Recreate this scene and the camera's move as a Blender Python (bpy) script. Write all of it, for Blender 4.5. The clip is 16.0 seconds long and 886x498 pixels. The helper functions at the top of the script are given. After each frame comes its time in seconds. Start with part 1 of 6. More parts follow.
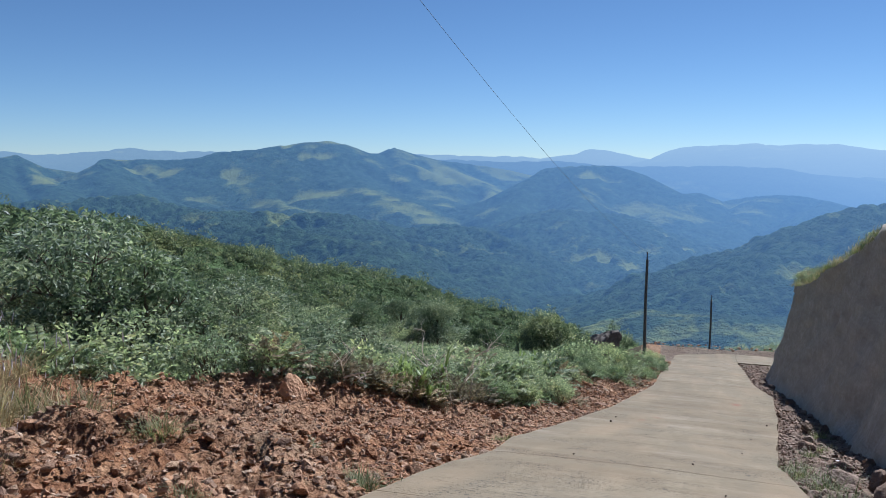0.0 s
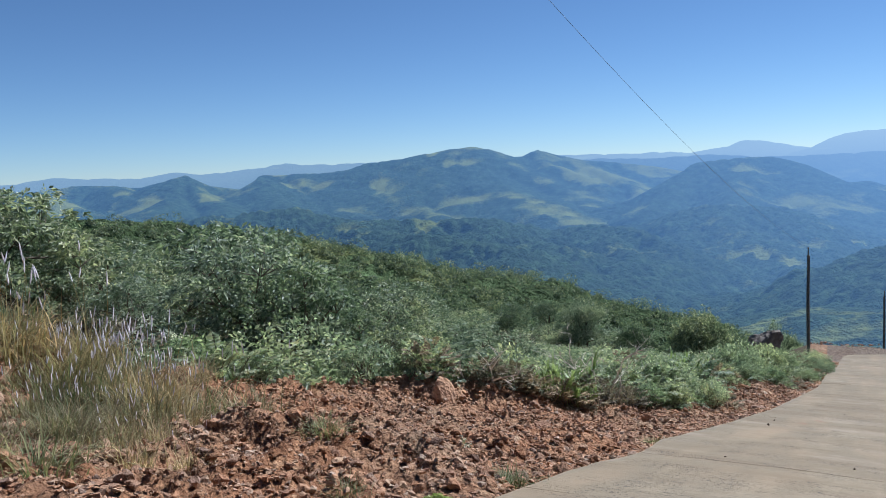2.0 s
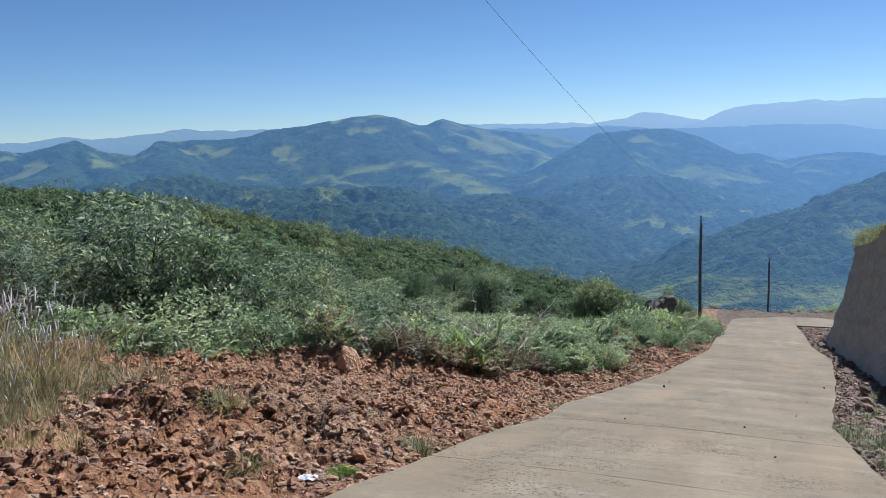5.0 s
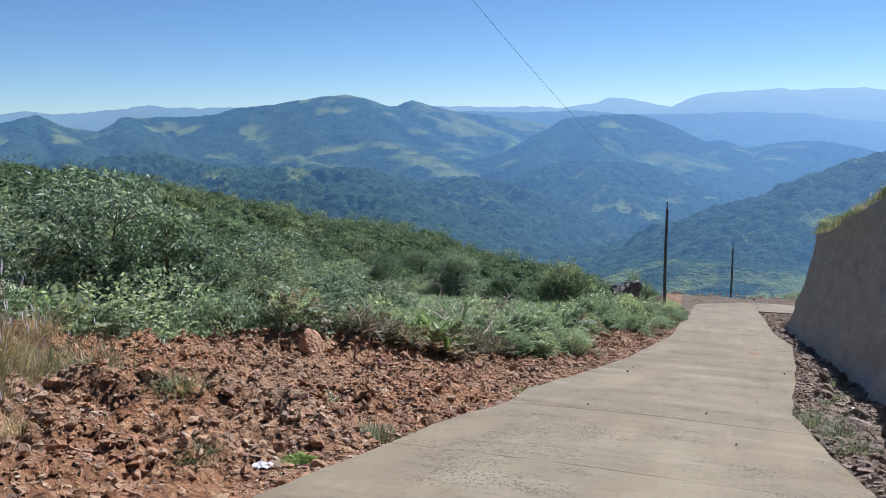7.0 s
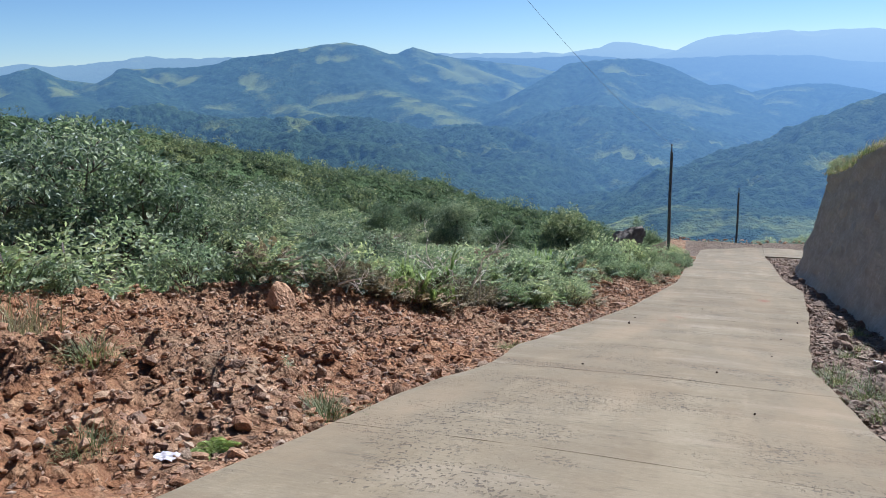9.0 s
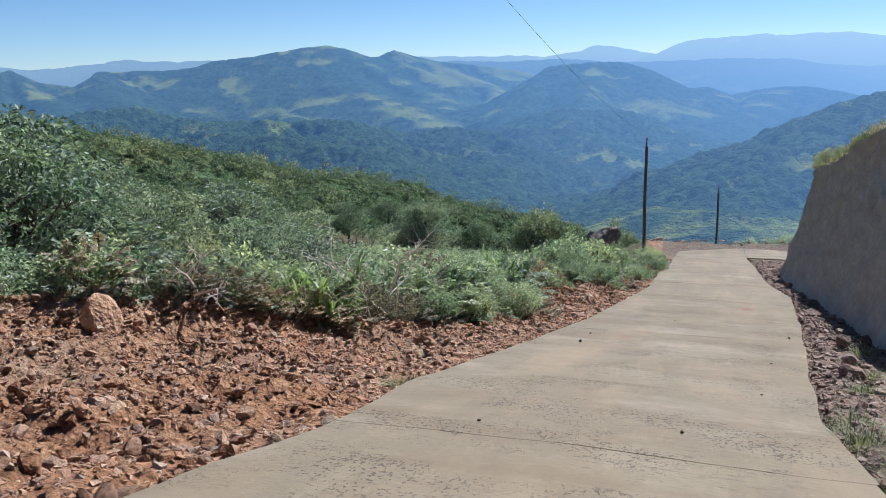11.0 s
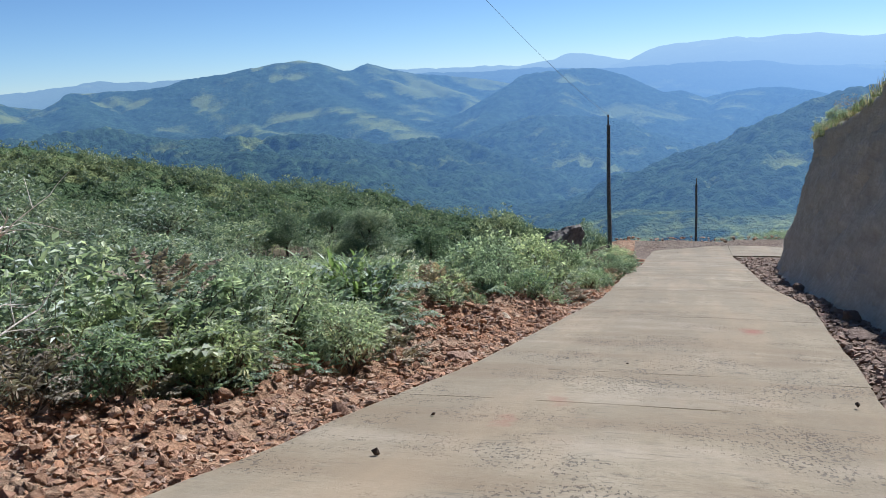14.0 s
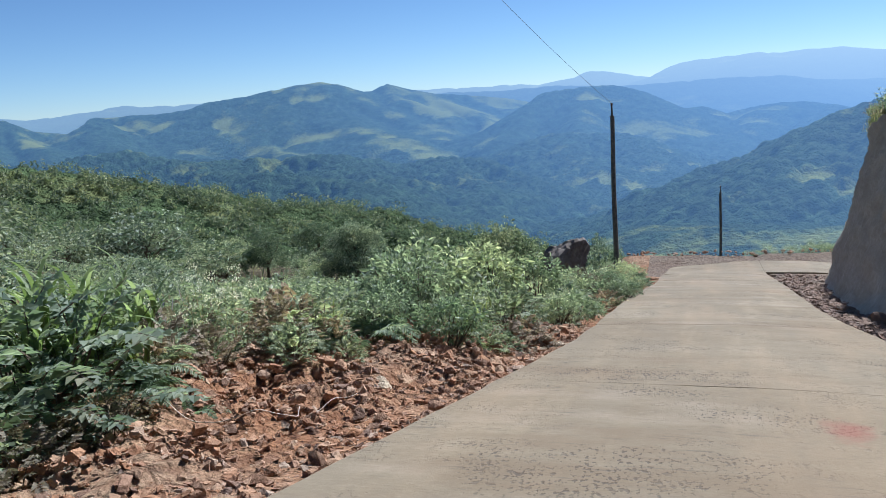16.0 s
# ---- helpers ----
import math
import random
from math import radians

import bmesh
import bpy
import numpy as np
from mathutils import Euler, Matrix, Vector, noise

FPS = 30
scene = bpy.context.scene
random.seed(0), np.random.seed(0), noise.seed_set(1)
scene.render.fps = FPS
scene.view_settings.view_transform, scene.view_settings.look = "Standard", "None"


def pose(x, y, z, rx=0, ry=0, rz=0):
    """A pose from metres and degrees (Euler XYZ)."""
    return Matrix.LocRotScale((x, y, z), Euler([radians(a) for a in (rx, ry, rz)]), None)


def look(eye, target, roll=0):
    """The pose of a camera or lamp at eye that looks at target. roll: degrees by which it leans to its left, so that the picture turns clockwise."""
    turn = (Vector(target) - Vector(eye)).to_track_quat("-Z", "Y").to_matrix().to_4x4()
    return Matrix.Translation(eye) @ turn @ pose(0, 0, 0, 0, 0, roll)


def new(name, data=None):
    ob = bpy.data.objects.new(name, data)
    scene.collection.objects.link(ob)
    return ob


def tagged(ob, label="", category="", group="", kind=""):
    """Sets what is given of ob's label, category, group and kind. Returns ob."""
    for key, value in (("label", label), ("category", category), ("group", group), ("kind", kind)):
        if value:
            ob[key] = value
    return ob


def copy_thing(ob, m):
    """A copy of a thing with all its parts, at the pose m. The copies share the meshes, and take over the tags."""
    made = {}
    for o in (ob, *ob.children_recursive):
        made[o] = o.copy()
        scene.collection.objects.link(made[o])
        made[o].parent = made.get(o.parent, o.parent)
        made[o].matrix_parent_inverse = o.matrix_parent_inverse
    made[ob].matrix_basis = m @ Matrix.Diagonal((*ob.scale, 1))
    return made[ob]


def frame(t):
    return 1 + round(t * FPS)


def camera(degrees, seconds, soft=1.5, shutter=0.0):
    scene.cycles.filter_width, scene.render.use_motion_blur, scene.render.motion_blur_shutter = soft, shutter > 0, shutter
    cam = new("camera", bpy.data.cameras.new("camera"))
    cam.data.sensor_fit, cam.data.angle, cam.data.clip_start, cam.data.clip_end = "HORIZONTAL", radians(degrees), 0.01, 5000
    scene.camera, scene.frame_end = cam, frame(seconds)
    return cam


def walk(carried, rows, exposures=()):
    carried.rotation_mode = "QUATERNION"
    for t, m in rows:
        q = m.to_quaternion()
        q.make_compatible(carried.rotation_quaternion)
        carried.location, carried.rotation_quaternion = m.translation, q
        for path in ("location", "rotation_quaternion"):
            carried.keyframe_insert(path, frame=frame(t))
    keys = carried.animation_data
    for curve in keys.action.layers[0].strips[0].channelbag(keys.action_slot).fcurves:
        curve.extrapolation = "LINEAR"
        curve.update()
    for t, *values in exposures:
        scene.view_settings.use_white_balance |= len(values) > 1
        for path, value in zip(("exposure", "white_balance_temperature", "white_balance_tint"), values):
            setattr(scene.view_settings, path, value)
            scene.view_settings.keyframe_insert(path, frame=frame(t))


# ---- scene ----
cam = camera(56.8, 16.0, soft=0.9)
PATH = [
    (0, (-0.051, 0.035, 1.914), (-0.676, 1.924, 1.706), 0.5),
    (0.5, (-0.028, -0.018, 1.915), (-0.734, 1.843, 1.719), -0.1),
    (1, (0.029, -0.079, 1.938), (-0.755, 1.751, 1.741), -0.8),
    (1.5, (0.09, -0.197, 1.987), (-0.772, 1.597, 1.789), -1.6),
    (2, (0.172, -0.335, 2.018), (-0.78, 1.413, 1.824), -2.4),
    (2.5, (0.246, -0.465, 2.058), (-0.794, 1.233, 1.876), -2.9),
    (3, (0.25, -0.465, 2.056), (-0.868, 1.185, 1.883), -3.0),
    (3.5, (0.206, -0.384, 2.007), (-0.897, 1.274, 1.823), -2.5),
    (4, (0.101, -0.202, 1.967), (-0.876, 1.528, 1.744), -2.0),
    (4.5, (0.106, -0.21, 2.007), (-0.679, 1.608, 1.723), -1.9),
    (5, (0.088, -0.178, 1.979), (-0.653, 1.658, 1.701), -1.7),
    (7.5, (0.056, 0.203, 1.945), (-0.6, 2.061, 1.599), -0.5),
    (8, (-0.008, 0.607, 1.854), (-0.664, 2.456, 1.463), -0.6),
    (8.2, (-0.018, 0.747, 1.809), (-0.678, 2.589, 1.392), -1.0),
    (10.3, (-0.137, 3.837, 1.087), (-0.81, 5.664, 0.632), -1.5),
    (10.5, (-0.064, 4.269, 0.988), (-0.728, 6.1, 0.53), -1.3),
    (11, (-0.003, 5.486, 0.662), (-0.633, 7.333, 0.225), -1.4),
    (11.5, (0.029, 6.806, 0.311), (-0.563, 8.673, -0.093), -1.8),
    (12, (0.077, 8.168, -0.039), (-0.488, 10.049, -0.417), -2.3),
    (12.5, (0.111, 9.62, -0.396), (-0.447, 11.506, -0.761), -2.8),
    (13, (0.129, 11.075, -0.78), (-0.418, 12.959, -1.167), -2.5),
    (13.5, (0.049, 12.702, -1.181), (-0.509, 14.577, -1.598), -2.8),
    (14, (-0.013, 14.192, -1.531), (-0.601, 16.059, -1.942), -3.1),
    (14.5, (-0.008, 15.769, -1.915), (-0.611, 17.636, -2.304), -3.0),
    (15, (-0.047, 17.556, -2.359), (-0.671, 19.414, -2.754), -3.5),
    (15.5, (-0.06, 19.369, -2.772), (-0.683, 21.23, -3.157), -4.0),
    (16, (-0.049, 21.174, -3.119), (-0.688, 23.034, -3.48), -3.9),
]
walk(cam, [(t, look(eye, target, roll)) for t, eye, target, roll in PATH], [(0, 0.61, 5300, 10), (3, 0.71, 5300, 10), (5, 0.66, 5300, 10), (8, 0.81, 5300, 10), (11, 0.81, 5300, 10), (12.5, 0.76, 5300, 10), (14.5, 0.81, 5300, 10), (16, 0.81, 5300, 10)])

# ---- light ----
SUN_AZ, SUN_EL = 24.0, 47.0
world = bpy.data.worlds.new("sky")
scene.world = world
world.use_nodes = True
wn = world.node_tree
sky = wn.nodes.new("ShaderNodeTexSky")
sky.sky_type = "NISHITA"
sky.sun_disc = False
sky.sun_elevation = radians(SUN_EL)
sky.sun_rotation = radians(SUN_AZ)
sky.altitude = 900
sky.air_density, sky.dust_density, sky.ozone_density = 0.7, 0.02, 3.2
hue = wn.nodes.new("ShaderNodeMix")
hue.data_type, hue.blend_type = "RGBA", "MULTIPLY"
hue.inputs[0].default_value, hue.inputs[7].default_value = 1.0, (0.99, 1.01, 0.98, 1)
wn.links.new(sky.outputs["Color"], hue.inputs[6])
wn.links.new(hue.outputs[2], wn.nodes["Background"].inputs["Color"])
wn.nodes["Background"].inputs["Strength"].default_value = 0.053

sun_data = bpy.data.lights.new("sun", "SUN")
sun_data.energy = 5.0
sun_data.angle = radians(0.6)
sun_data.color = (1.0, 0.95, 0.86)
sun = new("sun", sun_data)
sun.matrix_world = look((60 * math.sin(radians(SUN_AZ)), 60 * math.cos(radians(SUN_AZ)), 60 * math.tan(radians(SUN_EL))), (0, 0, 0))


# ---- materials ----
# emission colours of the haze painted onto the distant land
HAZE_BLUE = (0.115, 0.222, 0.40)
FAR_HAZE_BLUE = (0.22, 0.315, 0.42)


class Nodes:
    """Short forms for node trees."""

    def __init__(self, name):
        self.mat = bpy.data.materials.new(name)
        self.mat.use_nodes = True
        self.t = self.mat.node_tree
        self.bsdf = self.t.nodes["Principled BSDF"]
        self.out = self.t.nodes["Material Output"]

    def add(self, kind):
        return self.t.nodes.new(kind)

    def link(self, a, b):
        self.t.links.new(a, b)

    def coords(self, kind, stretch=(1, 1, 1)):
        if kind == "world":
            src = self.add("ShaderNodeNewGeometry").outputs["Position"]
        else:
            src = self.add("ShaderNodeTexCoord").outputs["Object"]
        m = self.add("ShaderNodeMapping")
        m.inputs["Scale"].default_value = stretch
        self.link(src, m.inputs["Vector"])
        return m.outputs["Vector"]

    def noise(self, vec, scale, detail=4, rough=0.55):
        n = self.add("ShaderNodeTexNoise")
        n.inputs["Scale"].default_value = scale
        n.inputs["Detail"].default_value = detail
        n.inputs["Roughness"].default_value = rough
        self.link(vec, n.inputs["Vector"])
        return n.outputs["Fac"]

    def voronoi(self, vec, scale, feature="F1"):
        n = self.add("ShaderNodeTexVoronoi")
        n.feature = feature
        n.inputs["Scale"].default_value = scale
        self.link(vec, n.inputs["Vector"])
        return n.outputs

    def ramp(self, fac, stops):
        r = self.add("ShaderNodeValToRGB")
        e = r.color_ramp.elements
        while len(e) < len(stops):
            e.new(0.5)
        for el, (pos, col) in zip(e, stops):
            el.position = pos
            el.color = (*col, 1) if len(col) == 3 else col
        self.link(fac, r.inputs["Fac"])
        return r.outputs["Color"]

    def mix(self, fac, a, b, mode="MIX"):
        m = self.add("ShaderNodeMix")
        m.data_type, m.blend_type = "RGBA", mode
        for sock, v in ((m.inputs[0], fac), (m.inputs[6], a), (m.inputs[7], b)):
            if isinstance(v, (int, float)):
                sock.default_value = v
            elif isinstance(v, tuple):
                sock.default_value = (*v, 1)
            else:
                self.link(v, sock)
        return m.outputs[2]

    def math(self, op, a, b=0.0):
        m = self.add("ShaderNodeMath")
        m.operation = op
        for sock, v in ((m.inputs[0], a), (m.inputs[1], b)):
            if isinstance(v, (int, float)):
                sock.default_value = v
            else:
                self.link(v, sock)
        return m.outputs[0]

    def bump(self, height, strength, dist, after=None):
        b = self.add("ShaderNodeBump")
        b.inputs["Strength"].default_value = strength
        b.inputs["Distance"].default_value = dist
        self.link(height, b.inputs["Height"])
        if after is not None:
            self.link(after, b.inputs["Normal"])
        return b.outputs["Normal"]

    def done(self, color, rough=0.9, normal=None, spec=0.3, metal=0.0):
        b = self.bsdf
        if isinstance(color, tuple):
            b.inputs["Base Color"].default_value = (*color, 1)
        else:
            self.link(color, b.inputs["Base Color"])
        if isinstance(rough, (int, float)):
            b.inputs["Roughness"].default_value = rough
        else:
            self.link(rough, b.inputs["Roughness"])
        b.inputs["Specular IOR Level"].default_value = spec
        b.inputs["Metallic"].default_value = metal
        if normal is not None:
            self.link(normal, b.inputs["Normal"])
        return self.mat


def soil_material(name, dark, mid, light, grey):
    n = Nodes(name)
    v = n.coords("world")
    big = n.noise(v, 0.35, 4)
    clod = n.noise(v, 5.0, 8, 0.65)
    grain = n.noise(v, 45.0, 4, 0.6)
    col = n.ramp(clod, [(0.3, dark), (0.5, mid), (0.72, light)])
    col = n.mix(n.ramp(big, [(0.45, (0, 0, 0)), (0.62, (1, 1, 1))]), col, n.mix(0.55, col, grey))
    col = n.mix(n.ramp(grain, [(0.35, (0.55, 0.55, 0.55)), (0.7, (1.15, 1.15, 1.15))]), (0, 0, 0), col)
    lumps = n.voronoi(v, 7.0)["Distance"]
    bits = n.voronoi(v, 19.0)["Distance"]
    col = n.mix(n.ramp(lumps, [(0.35, (0, 0, 0)), (0.75, (0.55, 0.55, 0.55))]), col, dark)
    nm = n.bump(clod, 0.9, 0.14)
    nm = n.bump(n.math("MULTIPLY", lumps, -1.0), 0.8, 0.10, nm)
    nm = n.bump(n.math("MULTIPLY", bits, -1.0), 0.6, 0.035, nm)
    nm = n.bump(grain, 0.5, 0.02, nm)
    return n.done(col, 0.95, nm, 0.15)


def stone_material(name, cols, spread=0.35):
    n = Nodes(name)
    v = n.coords("object")
    info = n.add("ShaderNodeObjectInfo")
    geo = n.add("ShaderNodeNewGeometry")
    pick = n.math("FRACT", n.math("ADD", info.outputs["Random"], geo.outputs["Random Per Island"]))
    body = n.ramp(pick, [(i / (len(cols) - 1), c) for i, c in enumerate(cols)])
    speck = n.noise(v, 14.0, 6, 0.65)
    col = n.mix(n.ramp(speck, [(0.3, (0, 0, 0)), (0.7, (1, 1, 1))]), n.mix(spread, body, (0.10, 0.05, 0.035)), n.mix(0.2, body, (0.45, 0.33, 0.24)))
    return n.done(col, 0.92, n.bump(n.noise(v, 40.0, 4, 0.6), 0.6, 0.012, n.bump(speck, 0.8, 0.06)), 0.15)


def leaf_material(name, dark, mid, light, glow=0.35, rough=0.45, spec=0.5, patch=0.45):
    n = Nodes(name)
    info = n.add("ShaderNodeObjectInfo")
    geo = n.add("ShaderNodeNewGeometry")
    each = n.ramp(geo.outputs["Random Per Island"], [(0.0, dark), (0.5, mid), (0.9, light), (1.0, tuple(c * 1.35 for c in light))])
    plant = n.ramp(info.outputs["Random"], [(0.0, (0.72, 0.78, 0.66)), (0.5, (1.0, 1.0, 1.0)), (1.0, (1.25, 1.15, 0.95))])
    col = n.mix(1.0, each, plant, "MULTIPLY")
    v = n.coords("world")
    stand = n.ramp(n.noise(v, patch, 4, 0.6), [(0.3, (0.5, 0.58, 0.55)), (0.5, (1.0, 1.0, 1.0)), (0.7, (1.5, 1.4, 1.25))])
    col = n.mix(1.0, col, stand, "MULTIPLY")
    tired = n.ramp(n.noise(v, 1.3, 4, 0.65), [(0.58, (0, 0, 0)), (0.70, (0.45, 0.45, 0.45))])
    col = n.mix(tired, col, n.mix(1.0, col, (1.35, 0.98, 0.85), "MULTIPLY"))
    n.done(col, rough, None, spec)
    tr = n.add("ShaderNodeBsdfTranslucent")
    n.link(n.mix(1.0, col, (1.25, 1.35, 0.95), "MULTIPLY"), tr.inputs["Color"])
    ms = n.add("ShaderNodeMixShader")
    ms.inputs[0].default_value = glow
    n.link(n.bsdf.outputs[0], ms.inputs[1])
    n.link(tr.outputs[0], ms.inputs[2])
    n.link(ms.outputs[0], n.out.inputs["Surface"])
    return n.mat


def bark_material(name, dark, light):
    n = Nodes(name)
    v = n.coords("object", (1, 1, 0.25))
    g = n.noise(v, 30, 5)
    return n.done(n.ramp(g, [(0.3, dark), (0.7, light)]), 0.9, n.bump(g, 0.6, 0.02), 0.2)


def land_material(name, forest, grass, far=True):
    """Wooded hillside with grass glades. With far, distance haze is painted on as bluish emission."""
    n = Nodes(name)
    v = n.coords("world")
    att = n.add("ShaderNodeAttribute")
    att.attribute_name = "glade"
    glade = att.outputs["Fac"]
    wood = n.noise(v, 0.07, 7, 0.75)
    fine = n.noise(v, 0.25, 4, 0.7)
    fcol = n.ramp(wood, [(0.3, tuple(c * 0.4 for c in forest)), (0.55, forest), (0.75, tuple(c * 1.9 for c in forest))])
    gcol = n.mix(n.noise(v, 0.02, 5, 0.6), tuple(c * 0.75 for c in grass), tuple(c * 1.3 for c in grass))
    patch = n.math("ADD", glade, n.math("MULTIPLY", n.math("SUBTRACT", fine, 0.5), 0.2))
    col = n.mix(n.ramp(patch, [(0.57, (0, 0, 0)), (0.70, (1, 1, 1))]), fcol, gcol)
    n.done(col, 0.95, n.bump(n.math("ADD", wood, fine), 0.9, 8.0), 0.05)
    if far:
        # painted haze: the surface emits more with distance, brighter towards the sun
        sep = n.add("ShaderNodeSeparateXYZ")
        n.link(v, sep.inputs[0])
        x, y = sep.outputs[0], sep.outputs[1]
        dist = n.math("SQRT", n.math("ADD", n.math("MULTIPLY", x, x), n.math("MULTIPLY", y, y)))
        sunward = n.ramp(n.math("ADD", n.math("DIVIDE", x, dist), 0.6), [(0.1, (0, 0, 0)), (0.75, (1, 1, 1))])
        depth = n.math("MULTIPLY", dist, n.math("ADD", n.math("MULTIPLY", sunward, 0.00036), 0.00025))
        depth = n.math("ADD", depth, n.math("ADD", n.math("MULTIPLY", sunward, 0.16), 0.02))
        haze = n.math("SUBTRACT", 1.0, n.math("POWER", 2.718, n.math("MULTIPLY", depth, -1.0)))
        haze_tint = n.mix(n.ramp(n.math("DIVIDE", dist, 5000.0), [(0.42, (0, 0, 0)), (0.85, (1, 1, 1))]), HAZE_BLUE, FAR_HAZE_BLUE)
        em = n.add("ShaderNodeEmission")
        n.link(n.mix(sunward, haze_tint, n.mix(1.0, haze_tint, (1.28, 1.2, 1.12), "MULTIPLY")), em.inputs["Color"])
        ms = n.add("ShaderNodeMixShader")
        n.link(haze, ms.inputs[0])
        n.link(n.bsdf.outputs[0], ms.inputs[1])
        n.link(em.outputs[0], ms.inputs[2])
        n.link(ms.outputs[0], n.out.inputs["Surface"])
    return n.mat


def concrete_material():
    n = Nodes("concrete")
    v = n.coords("world")
    broom = n.noise(n.coords("world", (0.6, 9.0, 1)), 5.0, 5, 0.7)
    line = n.noise(n.coords("world", (0.16, 6.0, 1)), 1.3, 4, 0.6)
    band = n.noise(n.coords("world", (0.4, 0.9, 1)), 0.6, 6, 0.7)
    blot = n.noise(v, 0.45, 6, 0.62)
    mottle = n.noise(v, 3.2, 5, 0.6)
    grit = n.noise(v, 70, 3, 0.6)
    crumb = n.noise(n.coords("world", (1.5, 0.85, 1)), 22.0, 2, 0.5)
    crumb = n.math("ADD", crumb, n.math("MULTIPLY", n.math("SUBTRACT", n.noise(v, 2.6, 4, 0.7), 0.52), 0.45))
    pits = n.ramp(crumb, [(0.555, (0, 0, 0)), (0.62, (1, 1, 1))])
    where = n.noise(n.coords("world", (0.8, 1.0, 1)), 0.9, 5, 0.65)
    col = n.ramp(blot, [(0.36, (0.164, 0.131, 0.083)), (0.55, (0.216, 0.184, 0.126)), (0.75, (0.248, 0.217, 0.156))])
    col = n.mix(n.ramp(band, [(0.40, (0.65, 0.65, 0.65)), (0.58, (0, 0, 0))]), col, (0.148, 0.115, 0.070))
    col = n.mix(n.ramp(mottle, [(0.35, (0.4, 0.4, 0.4)), (0.6, (0, 0, 0))]), col, (0.172, 0.141, 0.092))
    col = n.mix(n.ramp(broom, [(0.32, (0.2, 0.2, 0.2)), (0.55, (0, 0, 0))]), col, (0.136, 0.112, 0.076))
    col = n.mix(n.ramp(line, [(0.25, (0.4, 0.4, 0.4)), (0.32, (0, 0, 0))]), col, (0.120, 0.100, 0.072))
    holes = n.math("MULTIPLY", pits, n.ramp(where, [(0.48, (0.03, 0.03, 0.03)), (0.60, (1, 1, 1))]))
    sand = n.noise(n.coords("world", (0.8, 1.4, 1)), 16.0, 8, 0.75)
    col = n.mix(n.ramp(sand, [(0.34, (0.55, 0.55, 0.55)), (0.52, (0, 0, 0))]), col, (0.128, 0.104, 0.068))
    col = n.mix(n.ramp(sand, [(0.54, (0, 0, 0)), (0.72, (0.4, 0.4, 0.4))]), col, (0.288, 0.257, 0.192))
    scuff = n.noise(n.coords("world", (0.6, 1.5, 1)), 8.0, 4, 0.65)
    worn = n.noise(n.coords("world", (0.5, 0.8, 1)), 0.55, 5, 0.65)
    marks = n.math("MULTIPLY", n.ramp(scuff, [(0.56, (0, 0, 0)), (0.64, (1, 1, 1))]), n.ramp(worn, [(0.46, (0, 0, 0)), (0.57, (1, 1, 1))]))
    col = n.mix(n.math("MULTIPLY", marks, 0.75), col, (0.092, 0.076, 0.053))
    track = n.noise(n.coords("world", (1.5, 0.035, 1)), 1.0, 4, 0.6)
    col = n.mix(n.ramp(track, [(0.42, (0.45, 0.45, 0.45)), (0.56, (0, 0, 0))]), col, (0.152, 0.129, 0.090))
    col = n.mix(n.ramp(track, [(0.55, (0, 0, 0)), (0.7, (0.4, 0.4, 0.4))]), col, (0.252, 0.216, 0.148))
    stain = n.noise(n.coords("world", (0.35, 1.1, 1)), 0.8, 6, 0.68)
    col = n.mix(n.ramp(stain, [(0.50, (0, 0, 0)), (0.62, (0.8, 0.8, 0.8))]), col, (0.145, 0.112, 0.07))
    pale = n.noise(n.coords("world", (0.5, 0.7, 1)), 0.9, 5, 0.6)
    col = n.mix(n.ramp(pale, [(0.56, (0, 0, 0)), (0.70, (0.42, 0.42, 0.42))]), col, (0.30, 0.262, 0.20))
    col = n.mix(1.0, col, (1.08, 1.0, 0.95), "MULTIPLY")
    dash = n.noise(n.coords("world", (1.1, 12.0, 1)), 1.7, 3, 0.55)
    fleck = n.noise(n.coords("world", (1.0, 2.0, 1)), 9.0, 4, 0.7)
    col = n.mix(n.ramp(dash, [(0.64, (0, 0, 0)), (0.70, (0.6, 0.6, 0.6))]), col, (0.10, 0.08, 0.055))
    col = n.mix(n.ramp(fleck, [(0.62, (0, 0, 0)), (0.72, (0.5, 0.5, 0.5))]), col, (0.12, 0.096, 0.066))
    col = n.mix(n.math("MULTIPLY", holes, 0.8), col, (0.07, 0.054, 0.038))
    # tracked-in red earth and spilled marking dye
    dirt = n.ramp(n.noise(n.coords("world", (1.2, 0.16, 1)), 0.7, 5, 0.6), [(0.5, (0, 0, 0)), (0.72, (0.5, 0.5, 0.5))])
    col = n.mix(dirt, col, (0.264, 0.187, 0.112))
    pos = n.add("ShaderNodeSeparateXYZ")
    n.link(v, pos.inputs[0])
    wob = n.math("MULTIPLY", n.math("SUBTRACT", n.noise(v, 4.0, 5, 0.7), 0.5), 0.5)
    for cx, cy, rad, amt in ((0.88, 27.65, 0.14, 0.8), (-1.55, 20.6, 0.08, 0.5), (-1.25, 21.6, 0.08, 0.4)):
        dx = n.math("POWER", n.math("SUBTRACT", pos.outputs[0], cx), 2.0)
        dy = n.math("POWER", n.math("MULTIPLY", n.math("SUBTRACT", pos.outputs[1], cy), 0.5), 2.0)
        r = n.math("ADD", n.math("SQRT", n.math("ADD", dx, dy)), wob)
        f = n.ramp(r, [(0.0, (amt, amt, amt)), (rad, (amt * 0.5, amt * 0.5, amt * 0.5)), (rad * 1.6, (0, 0, 0))])
        col = n.mix(f, col, (0.21, 0.085, 0.055))
    nm = n.bump(broom, 0.25, 0.010)
    nm = n.bump(grit, 0.4, 0.005, nm)
